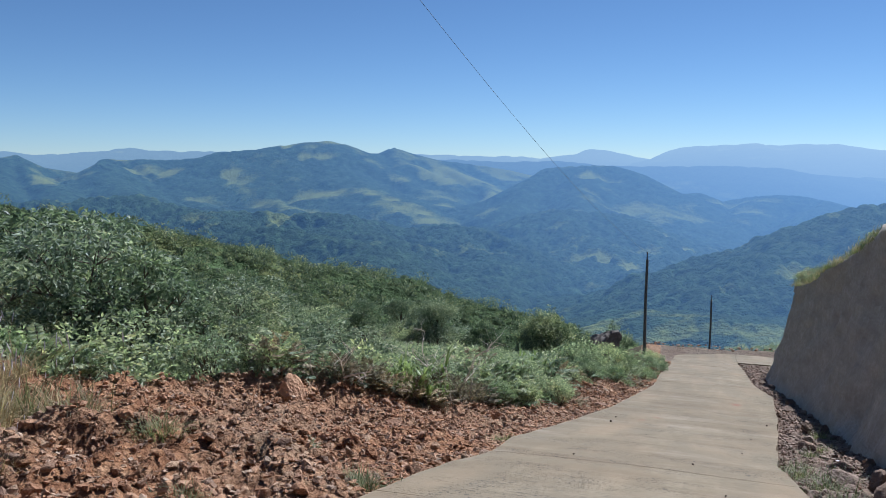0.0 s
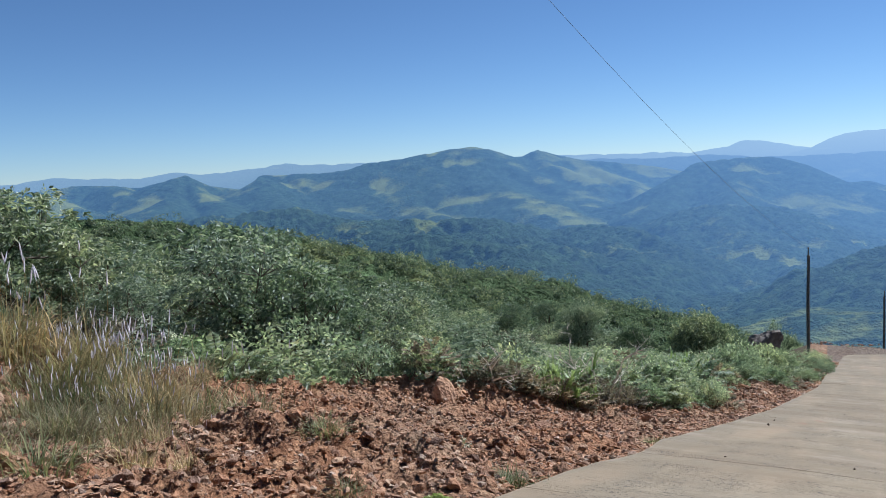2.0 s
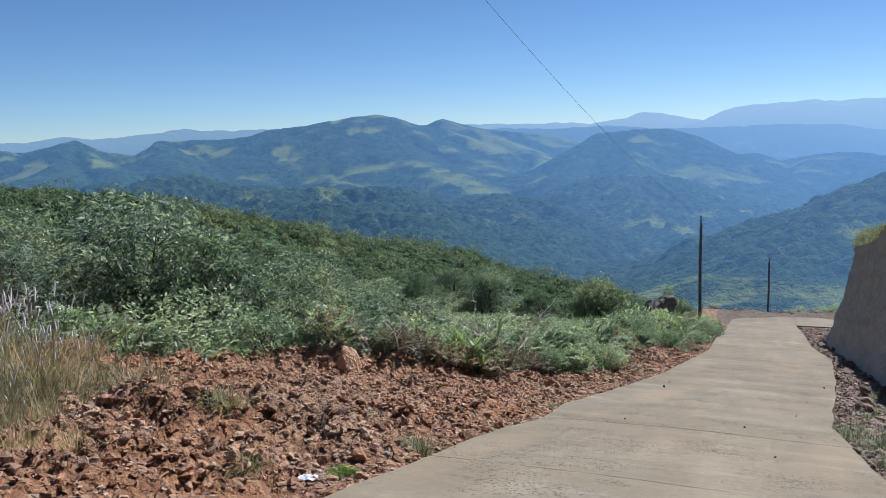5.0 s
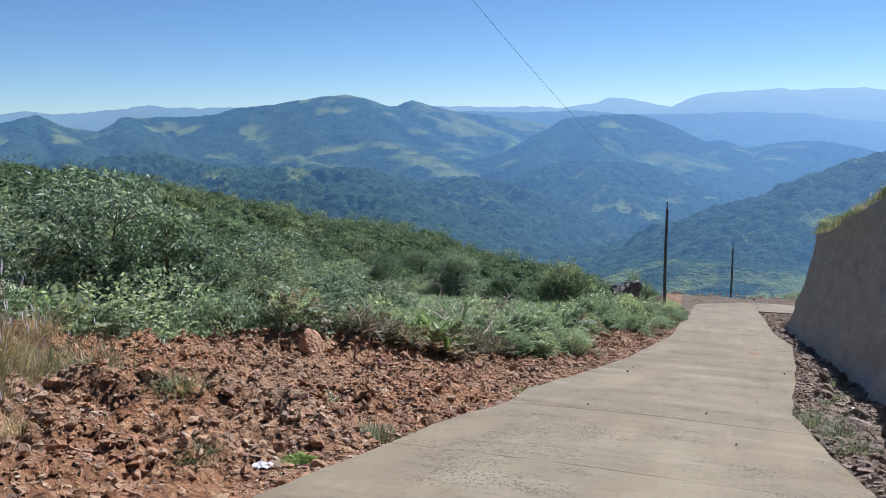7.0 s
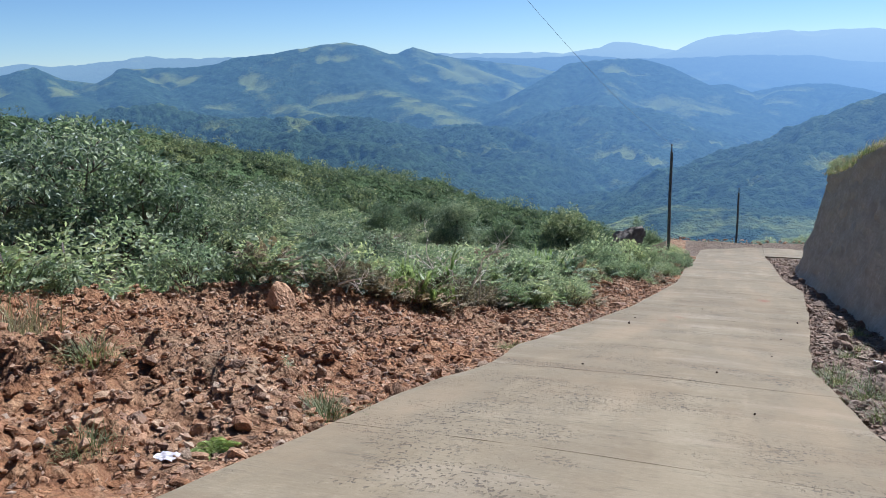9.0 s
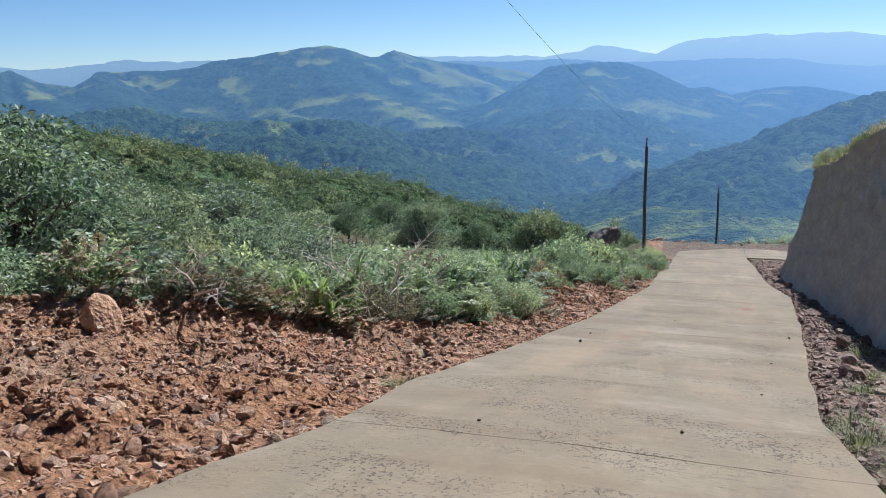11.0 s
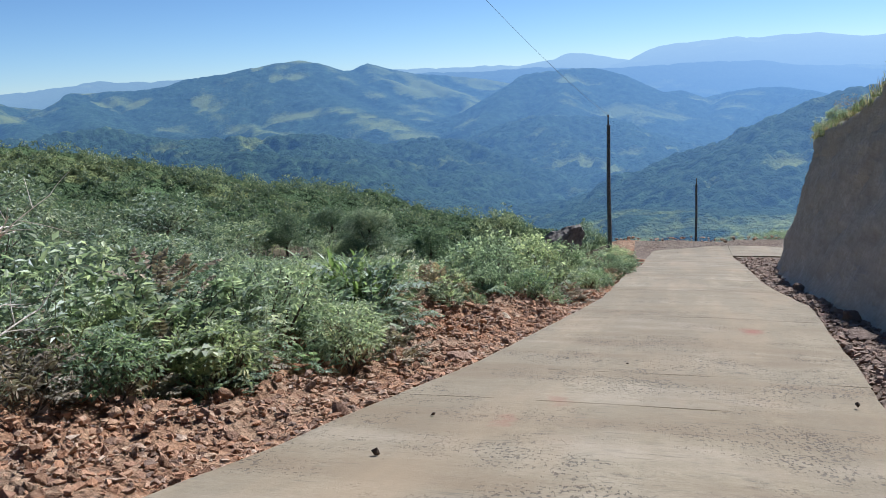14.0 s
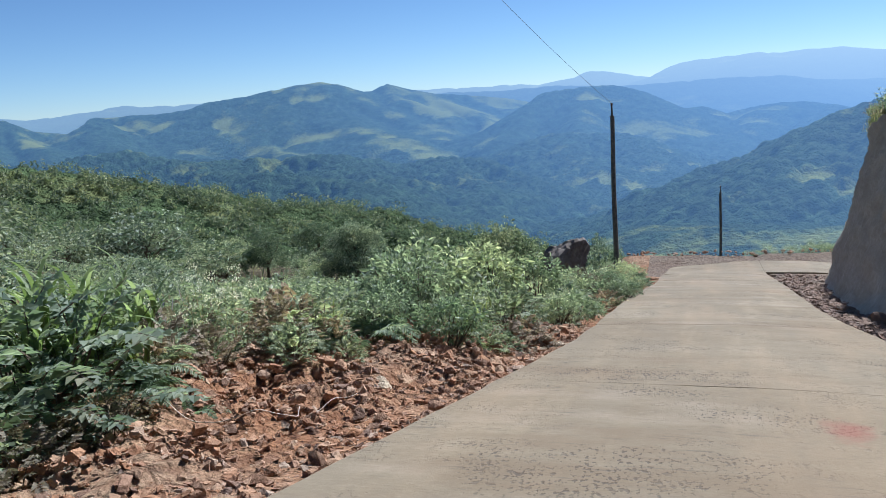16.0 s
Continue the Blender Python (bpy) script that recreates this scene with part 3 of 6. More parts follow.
# spurs that run down from the main crest
SPURS = [[(-26.2, 1.5, 1850), (-24.7, 0.47, 1760), (-22.8, -0.68, 1650), (-20.8, -1.52, 1560), (-18.9, -2.74, 1440)],
         [(-29.4, 0.8, 1870), (-28.6, 0.1, 1740), (-26.7, -0.94, 1600), (-24.7, -1.2, 1500), (-22.4, -2.25, 1380), (-20.5, -3.17, 1290), (-18.6, -4.0, 1230)],
         [(-34.9, 0.3, 1850), (-33.3, -0.71, 1700), (-31.8, -1.55, 1580), (-30.3, -2.6, 1450), (-27.5, -3.86, 1250), (-24.8, -4.34, 1150)],
         [(-38.0, 0.04, 1800), (-36.9, -1.36, 1640), (-35.0, -2.6, 1480), (-33.1, -3.86, 1300)], [(-41.0, 0.1, 1750), (-40.3, -0.84, 1600), (-38.9, -2.06, 1430)]]
SPURS += [[(-45.8, 0.3, 1750), (-44.4, -0.87, 1600), (-43.0, -2.07, 1430)], [(-45.8, 0.3, 1750), (-46.9, -0.6, 1620), (-47.7, -1.67, 1460)], [(-55.0, -0.35, 1780), (-54.2, -1.0, 1650), (-53.5, -1.6, 1500)],
          [(-50.1, -0.27, 1780), (-49.1, -1.05, 1650), (-48.1, -1.84, 1500)], [(-22.0, 1.1, 1850), (-21.2, 0.04, 1740), (-19.3, -1.18, 1620), (-18.5, -2.17, 1530)], [(-19.3, 0.28, 1850), (-17.0, -0.87, 1700), (-14.8, -2.08, 1560), (-14.1, -3.05, 1450)],
          [(-31.0, 0.86, 1850), (-30.6, -0.3, 1730), (-29.2, -1.6, 1580), (-27.6, -2.6, 1430)]]
RIDGES = []
RIDGES.append(dict(name="backdrop_near_spur", eye=(0.1, 11.1, -0.8), slope=0.42, spur=90, amp=0.10, seed=3, open=-0.035, az=(-12, 22), near=170, far=520, step=1.6, crown=5.5, tall=4.2, floor=-84,
                   fields=((5.5, 330, 2.2, 22), (8.5, 300, 2, 20), (1.0, 300, 1.0, 14)),
                   lines=[[(22, -1.0, 450), (16, -1.4, 445), (12.3, -2.2, 430), (8.3, -3.7, 400), (4.7, -5.8, 360), (1.2, -8.0, 325), (-0.6, -9.1, 305), (-3, -11.0, 290)],
                          [(8.3, -3.7, 400), (6.9, -5.4, 355), (5.6, -6.9, 320), (3.4, -8.2, 295), (1.0, -9.8, 275)], [(14, -2.2, 430), (12, -5, 350), (10, -7.4, 300), (7, -9.4, 270)]]))
RIDGES.append(dict(name="backdrop_grass_knoll", eye=(0.1, 11.1, -0.8), slope=0.26, spur=60, amp=0.06, seed=29, open=0.09, az=(-12, 20), near=130, far=265, step=1.4, round=30, crown=2.6, tall=1.0,
                   lines=[[(-6, -13.5, 215), (-2, -11.6, 210), (0.8, -10.1, 205), (3.0, -9.75, 205), (6.2, -9.95, 200), (11, -10.0, 195), (18, -9.8, 190)]]))
RIDGES.append(dict(name="near_hillside", eye=(0, 21.2, -4.9), slope=0.30, spur=46, amp=0.08, seed=37, open=-0.02, az=(-64, -6), near=80, far=205, step=1.2, round=14, crown=3.4, tall=1.2, leafy=True,
                   lines=[[(-64, 0.6, 200), (-54, -0.8, 195), (-46.8, -2.05, 182), (-43.7, -2.85, 176), (-40.3, -4.6, 170), (-36.5, -6.0, 168), (-33, -7.1, 165), (-26.2, -8.9, 160), (-19, -10.9, 150), (-10, -13.2, 140)],
                          [(-43.7, -2.85, 176), (-40, -6.0, 145), (-36, -9.0, 118)], [(-54, -0.8, 195), (-50, -4.0, 150), (-47, -6.5, 120)], [(-33, -7.1, 165), (-29.5, -9.6, 138), (-26, -12, 118)]]))
RIDGES.append(dict(name="backdrop_wooded_ridge", slope=0.36, spur=130, amp=0.10, seed=5, open=-0.07, az=(-68, -3), near=330, far=1020, step=3.1, crown=8.5, tall=7.0, floor=-118,
                   fields=((-8.7, 600, 0.7, 26), (-7.8, 560, 0.6, 20), (-24.5, 690, 0.5, 12)),
                   lines=[[(-66, -2.6, 1000), (-56, -2.9, 1000), (-50, -3.0, 1000), (-42.7, -2.5, 1000), (-39.6, -2.35, 990), (-36.6, -3.25, 950), (-35, -3.5, 910), (-31.5, -3.5, 900), (-26, -3.7, 880), (-22.4, -4.85, 860), (-18.6, -4.35, 860), (-15.9, -4.75, 820), (-12.6, -6.15, 760), (-10.1, -7.8, 690), (-7.3, -9.3, 620), (-5, -10.6, 560)],
                          [(-35, -3.5, 910), (-32.7, -4.7, 780), (-29.4, -4.75, 730), (-24.8, -5.75, 650), (-20.9, -7.0, 590), (-17.5, -8.6, 525), (-15.2, -9.8, 480), (-12, -11.5, 440)],
                          [(-18.6, -4.35, 860), (-17, -6.0, 745), (-14.6, -8.0, 610), (-12.4, -9.6, 520)], [(-26, -3.7, 880), (-23.2, -5.3, 760), (-20.4, -6.3, 690)],
                          [(-42.7, -2.5, 1000), (-40, -4.0, 840), (-36, -5.6, 680), (-30, -7.2, 560)], [(-50, -3.0, 1000), (-48, -4.5, 800), (-44, -6.0, 640)]]))
RIDGES.append(dict(name="backdrop_dome_hill", slope=0.34, spur=130, amp=0.10, seed=8, open=-0.01, bright=0.26, az=(-22, 8), near=560, far=1160, step=3.4, crown=9.5, tall=6.0, floor=-112,
                   fields=((-3.3, 965, 1.6, 16), (-1.9, 925, 0.9, 12), (-5.5, 760, 1.1, 26), (-7.2, 800, 0.6, 40), (-10.5, 780, 0.8, 24), (0.5, 760, 1.0, 30)),
                   lines=[[(-19, -6.2, 1150), (-15.9, -5.1, 1120), (-12.6, -4.0, 1090), (-9.8, -3.13, 1060), (-6.3, -3.37, 1040), (-3.7, -4.5, 1000), (-1.4, -5.9, 930), (1.5, -7.0, 860)],
                          [(-9.8, -3.13, 1060), (-9.0, -4.5, 950), (-7.0, -5.9, 830), (-5.6, -7.4, 720)], [(-6.3, -3.37, 1040), (-4.5, -5.4, 890), (-3.0, -7.2, 750)],
                          [(-12.6, -4.0, 1090), (-12, -5.5, 920), (-11, -7.0, 800)]]))
RIDGES.append(dict(name="backdrop_round_hill", slope=0.36, spur=190, amp=0.10, seed=11, open=0.0, az=(-20, 20), near=1020, far=1720, step=5.5, crown=12, tall=6.0, dist=1500, floor=-104,
                   fields=((-8.4, 1400, 0.8, 24), (-8.1, 1310, 0.9, 20)),
                   crest=[(-20, -3.6), (-15.5, -2.6), (-13.8, -1.7), (-12, -0.75), (-11.5, -0.3), (-9.8, -0.11), (-8.4, -0.03), (-7, -0.02), (-5.6, -0.3), (-4.4, -0.72), (-3.3, -1.3), (-2.1, -1.9), (-0.9, -1.82), (0.5, -2.35), (2.6, -1.93), (4.6, -1.81), (6.3, -2.02), (7.9, -2.44), (10.1, -3.07), (20, -3.2)],
                   lines=[[(-8.4, -0.05, 1500), (-8.2, -1.2, 1385), (-8.5, -2.3, 1275), (-10, -3.6, 1160)], [(-4.9, -0.5, 1500), (-4, -1.9, 1370), (-3.4, -3.4, 1210)], [(-11.3, -0.4, 1500), (-12.6, -1.8, 1370), (-13.6, -3.1, 1240)],
                          [(2.6, -1.95, 1500), (1.5, -3.5, 1300), (0, -4.9, 1130)], [(-0.9, -1.85, 1500), (-1.0, -3.4, 1290), (-1.6, -4.7, 1130)], [(6.3, -2.05, 1500), (5.0, -3.6, 1280)]]))
RIDGES.append(dict(name="backdrop_main_mountain", slope=0.36, spur=230, amp=0.10, seed=14, open=0.015, bright=0.18, az=(-72, -8), near=1040, far=2080, step=6.0, crown=13, tall=5.0, dist=1850, floor=-94, spine=0.13,
                   fields=((-29.2, 1770, 0.7, 45), (-28.0, 1690, 0.6, 30), (-21.4, 1590, 1.0, 30), (-20.4, 1290, 1.5, 50), (-22.0, 1350, 0.8, 30), (-16.6, 1400, 1.0, 50), (-14.0, 1290, 1.2, 40), (-12.2, 1340, 0.7, 40), (-18.0, 1330, 0.8, 30), (-54, 1640, 2.8, 170), (-49.2, 1640, 2.0, 170), (-44.2, 1600, 1.1, 130), (-37.5, 1690, 3.0, 80), (-33, 1640, 1.0, 90)),
                   crest=[(-72, 0.2), (-59.1, 0.21), (-57, -0.2), (-55, -0.33), (-52.3, -0.05), (-50, -0.2), (-48.7, -0.4), (-47.2, -0.08), (-45.8, 0.34), (-44.2, -0.5), (-42.3, -0.8), (-41.3, -0.29), (-40.9, 0.11), (-36.7, 0.08), (-34.9, 0.21), (-33.8, 0.6), (-30.9, 0.86), (-29.7, 1.1), (-27.8, 1.36), (-26.2, 1.55), (-24.8, 1.16), (-23.4, 0.63), (-22.8, 0.64), (-21.9, 1.1), (-20.5, 0.66), (-18.5, 0.17), (-15.8, -0.08), (-13.8, -0.37), (-11.8, -0.82), (-8, -1.6)],
                   lines=SPURS))
RIDGES.append(dict(name="backdrop_blue_plateau", amp=0.03, dist=3000, near=1900, far=3150, slope=0.22, spur=420, seed=17, az=(-30, 24), step=22, crown=45, tall=12, lines=[],
                   crest=[(-30, 0.3), (-17.7, 0.3), (-13.8, 0.13), (-11.5, 0.28), (-9.9, 0.24), (-8.0, 0.02), (-6.5, -0.07), (-3.2, -0.04), (1.1, 0), (3.9, -0.09), (6.2, -0.53), (10, -0.65), (24, -0.6)]))
RIDGES.append(dict(name="backdrop_far_range", amp=0.02, dist=4500, near=2900, far=4700, slope=0.2, spur=420, seed=19, az=(-74, -3), sway=0.01, step=26, crown=70, tall=16, lines=[],
                   crest=[(-74, 0.3), (-62.2, 0.35), (-57.5, 0.11), (-55.8, 0.2), (-53.7, 0.46), (-48.7, 0.2), (-46.4, 0.53), (-44.7, 0.32), (-42.5, 0.49), (-40.5, 0.59), (-39.6, 0.92), (-38.1, 0.69), (-35.3, 0.65), (-31.3, 0.7), (-21.7, 0.65), (-18.1, 0.6), (-15, 0.51), (-13.2, 0.62), (-11.5, 0.45), (-9.9, 0.63), (-9.2, 0.7), (-8.5, 1.02), (-7.8, 1.1), (-7.0, 0.95), (-6.2, 0.77), (-4.3, 0.4), (-3, 0.2)]))
RIDGES.append(dict(name="backdrop_long_massif", amp=0.02, dist=4300, near=2900, far=4550, slope=0.2, spur=420, seed=23, az=(-6, 28), sway=0.01, step=26, crown=70, tall=16, lines=[],
                   crest=[(-6, 0.0), (-4.3, 0.4), (-3, 1.01), (-2.1, 1.24), (0, 1.36), (2.3, 1.54), (3.7, 1.32), (5.5, 1.46), (7.1, 1.43), (8.4, 1.25), (9.9, 1.04), (14, 1.2), (28, 0.8)]))
LABELS = {"near_hillside": "green wooded hillside falling away below the road", "backdrop_grass_knoll": "low grassy knoll below the bend of the road",
          "backdrop_near_spur": "wooded spur sloping down into the valley", "backdrop_wooded_ridge": "dark forested ridge across the valley",
          "backdrop_dome_hill": "rounded forest hill with a pale green field", "backdrop_round_hill": "hazy round-topped hill with grass glades",
          "backdrop_main_mountain": "green mountain range with two summits and grassy flanks", "backdrop_blue_plateau": "blue hazy plateau in the distance",
          "backdrop_far_range": "far pale blue mountain range on the skyline", "backdrop_long_massif": "long pale blue massif on the skyline"}


def glade_field(spec, x, y, spine):
    """Where grass and fields stand open among the trees."""
    s = spec["spur"]
    ex, ey = spec.get("eye", (0, 0, 0))[:2]
    az, r = np.degrees(np.arctan2(x - ex, y - ey)), np.hypot(x - ex, y - ey)
    g = 0.45 * fbm(x / (s * 0.22), y / (s * 0.22), 4, spec["seed"] + 50) + 0.55 * fbm(x / (s * 0.8), y / (s * 0.8), 3, spec["seed"] + 55)
    g = g + spec.get("spine", 0.06) * (spine - 0.3) + spec.get("open", 0.0) - 0.03
    ja = 1.5 * (fbm(x / 34, y / 34, 4, 57) - 0.5)
    jb = 1.5 * (fbm(x / 34, y / 34, 4, 58) - 0.5)
    for fa, fr, da, dr in spec.get("fields", ()):
        g = g + spec.get("bright", 0.155) * np.exp(-(((az - fa) / (0.75 * da) + ja) ** 2 + ((r - fr) / (0.75 * dr) + jb) ** 2) ** 2)
    return g


def blob(rng):
    """A lumpy low crown seen from far off."""
    t = (1 + 5 ** 0.5) / 2
    v = unit(np.array([(-1, t, 0), (1, t, 0), (-1, -t, 0), (1, -t, 0), (0, -1, t), (0, 1, t), (0, -1, -t), (0, 1, -t), (t, 0, -1), (t, 0, 1), (-t, 0, -1), (-t, 0, 1)], dtype=float))
    f = np.array([(0, 11, 5), (0, 5, 1), (0, 1, 7), (0, 7, 10), (0, 10, 11), (1, 5, 9), (5, 11, 4), (11, 10, 2), (10, 7, 6), (7, 1, 8), (3, 9, 4), (3, 4, 2), (3, 2, 6), (3, 6, 8), (3, 8, 9), (4, 9, 5), (2, 4, 11), (6, 2, 10), (8, 6, 7), (9, 8, 1)])
    return v * rng.uniform(0.65, 1.2, (12, 1)), f


def woods(name, x, y, z, size, material, label, rng):
    """Many small crowns in one mesh."""
    shapes = [blob(rng) for _ in range(6)]
    pile = Pile()
    which = rng.randint(0, 6, len(x))
    for k, (bv, bf) in enumerate(shapes):
        m = np.where(which == k)[0]
        if not len(m):
            continue
        a = rng.uniform(0, 6.28, len(m))
        s = size[m] * rng.uniform(0.6, 1.25, len(m))
        c, sn = np.cos(a), np.sin(a)
        px = (bv[None, :, 0] * c[:, None] - bv[None, :, 1] * sn[:, None]) * s[:, None] + x[m][:, None]
        py = (bv[None, :, 0] * sn[:, None] + bv[None, :, 1] * c[:, None]) * s[:, None] + y[m][:, None]
        pz = (bv[None, :, 2] * rng.uniform(0.6, 1.0, len(m))[:, None] + 0.35) * s[:, None] + z[m][:, None]
        v = np.stack([px, py, pz], -1).reshape(-1, 3)
        f = (np.arange(len(m))[:, None, None] * 12 + bf[None]).reshape(-1, 3)
        pile.add(v, f)
    me = pile.mesh(name, material, True, np.zeros(pile.n))
    return tagged(new(name, me), label, "woods", kind="stuff")


def build_ridges():
    for spec in RIDGES:
        a0, a1 = spec["az"]
        ex, ey = spec.get("eye", (0, 0, 0))[:2]
        az = np.arange(a0, a1 + 0.01, 0.2 if spec["near"] < 300 or spec["near"] > 1500 else 0.12)
        r = np.arange(spec["near"], spec["far"] + 1, spec["step"])
        rr, aa = np.meshgrid(r, np.radians(az), indexing="ij")
        x, y = ex + rr * np.sin(aa), ey + rr * np.cos(aa)
        z, spine = ridge_land(spec, x, y)
        glade = glade_field(spec, x, y, spine)
        trees = canopy(x, y, spec["crown"], spec["seed"]) * smooth01((0.66 - glade) / 0.06)
        if "crest" in spec:
            trees = trees * 0.5
        z = z + spec["tall"] * (trees - 0.4)
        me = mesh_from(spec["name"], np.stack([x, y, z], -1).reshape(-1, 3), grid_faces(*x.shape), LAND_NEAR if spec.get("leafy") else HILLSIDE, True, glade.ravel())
        tagged(new(spec["name"], me), LABELS[spec["name"]], "hills", kind="structure")
        if spec.get("leafy"):
            hillside_woods(spec)


def hillside_woods(spec):
    """Leafy crowns of all sizes that cover the near hillside, too many to count."""
    rng = np.random.RandomState(83)
    n, per = 1000, 110
    ex, ey, _ = spec["eye"]
    az, r = np.radians(rng.uniform(-63, -7, n)), rng.uniform(98, 196, n)
    x, y = ex + r * np.sin(az), ey + r * np.cos(az)
    z, spine = ridge_land(spec, x, y)
    size = 0.8 + 2.2 * rng.rand(n) ** 2.2
    d = unit(rng.normal(size=(n, per, 3)) + np.array([0, 0, 0.35]))
    lobe = unit(rng.normal(size=(n, 5, 3)) + np.array([0, 0, 0.5]))
    bump = 0.62 + 0.5 * np.max(np.einsum("nij,nkj->nik", d, lobe), 2)[..., None] ** 3 + rng.uniform(-0.08, 0.08, (n, per, 1))
    pos = np.stack([x, y, z + size * 0.3], 1)[:, None] + d * bump * size[:, None, None] * np.array([1.15, 1.15, 0.95])
    k = n * per
    axis = unit(rng.normal(size=(k, 3)) + d.reshape(-1, 3) * 0.5 - np.array([0, 0, 0.3]))
    nrm = unit(rng.normal(size=(k, 3)) * 0.5 + d.reshape(-1, 3) + np.array([0, 0, 0.4]))
    v, f = leaves(pos.reshape(-1, 3), axis, nrm, rng.uniform(0.35, 0.8, k), rng.uniform(0.22, 0.45, k))
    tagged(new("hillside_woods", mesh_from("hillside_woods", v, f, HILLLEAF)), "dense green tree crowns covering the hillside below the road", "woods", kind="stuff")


# leaf colours made bluer to paint in haze over this slope
HILLLEAF = leaf_material("hazed_hill_leaf", (0.06, 0.085, 0.065), (0.105, 0.135, 0.095), (0.19, 0.215, 0.145), 0.4, 0.6, 0.3, 0.11)
build_ridges()


# ---- road ----
def road_slab(y0, y1, seed):
    """One cast slab: crowned top, sides and ends, with edges a little out of line."""
    rng = np.random.RandomState(seed)
    rows = int((y1 - y0) / 0.3) + 2
    cols = 25
    ys = np.linspace(y0 + 0.0025, y1 - 0.0025, rows)
    jog = rng.uniform(-0.015, 0.015, 2)
    wob = 0.09 * (fbm(ys * 0.9, ys * 0 + 3.3, 3, 2) - 0.5)
    wob2 = 0.09 * (fbm(ys * 0.9, ys * 0 + 8.3, 3, 4) - 0.5)
    xl, xr = edge_left(ys) + jog[0] + wob, edge_right(ys) + jog[1] + wob2
    u = np.linspace(0, 1, cols)[None]
    x = xl[:, None] * (1 - u) + xr[:, None] * u
    y = np.repeat(ys[:, None], cols, 1) + 0.0
    for end, wt in ((y0, smooth01(1 - (ys - y0) / 1.2)), (y1, smooth01(1 - (y1 - ys) / 1.2))):
        y = y + wt[:, None] * 0.16 * (fbm(x[:1] * 0.9, x[:1] * 0 + end, 4, 6) - 0.5)
    z = road_z(y) + 0.03 * np.sin(math.pi * u) + 0.018 * (fbm(x * 0.8, y * 1.6, 3, 8) - 0.5) + rng.uniform(-0.002, 0.002)
    return close_slab(x, y, z)


def close_slab(x, y, z, deep=0.24):
    """Top sheet rounded over at its rim and closed by its sides."""
    rows, cols = x.shape
    top = np.stack([x, y, z], -1)
    rim = np.concatenate([top[0], top[1:, -1], top[-1, -2::-1], top[-2:0:-1, 0]])
    out = unit(rim - rim.mean(0)) * np.array([1, 1, 0])
    mid = rim + out * 0.002 - np.array([0, 0, 0.012])
    low = rim + out * 0.003 - np.array([0, 0, deep])
    n, k = rows * cols, len(rim)
    ids = np.concatenate([np.arange(cols), np.arange(1, rows) * cols + cols - 1, (rows - 1) * cols + np.arange(cols - 2, -1, -1), np.arange(rows - 2, 0, -1) * cols])
    nxt = np.roll(np.arange(k), -1)
    f = [grid_faces(rows, cols)]
    f.append(np.stack([ids, n + np.arange(k), n + nxt, ids[nxt]], 1))
    f.append(np.stack([n + np.arange(k), n + k + np.arange(k), n + k + nxt, n + nxt], 1))
    return np.concatenate([top.reshape(-1, 3), mid, low]), np.concatenate(f)


def build_road():
    road = tagged(new("road"), "pale broom-finished concrete lane running downhill", "road", kind="structure")
    joints = [-22, -17.2, -12.4, -7.6, -2.6, 2.3, 6.9, 11.4, 21.55, 23.4, 29.2, 35.0, 40.8, 46.6, 52.2, 57.6]
    for i in range(len(joints) - 1):
        v, f = road_slab(joints[i], joints[i + 1], 60 + i)
        part("slab", mesh_from("slab", v, f, CONCRETE, False), road)
    # the bend: a wide corner slab and the lane that leaves to the side
    u, w = np.meshgrid(np.linspace(0, 1, 16), np.linspace(0, 1, 16), indexing="xy")
    y = 57.61 + 8.0 * w
    xl = -2.38 + 3.0 * smooth01((w - 0.45) / 0.55) ** 1.6
    x = xl * (1 - u) + 1.9 * u
    y = y - 0.35 * smooth01((w - 0.5) / 0.5) * (1 - u) * 1.2
    v, f = close_slab(x, y, road_z(y) + 0.01)
    part("slab", mesh_from("slab", v, f, CONCRETE, False), road)
    for x0, x1 in ((1.91, 6.4), (6.41, 11.0), (11.01, 16.0), (16.01, 21.0)):
        u, w = np.meshgrid(np.linspace(0, 1, 12), np.linspace(0, 1, 10), indexing="xy")
        x = x0 + (x1 - x0) * u
        y = 59.6 + 6.0 * w - 0.008 * (x - 1.9) ** 2
        v, f = close_slab(x, y, road_z(y) + 0.01 - 0.05 * np.maximum(x - 4, 0))
        part("slab", mesh_from("slab", v, f, CONCRETE, False), road)
    return road


build_road()


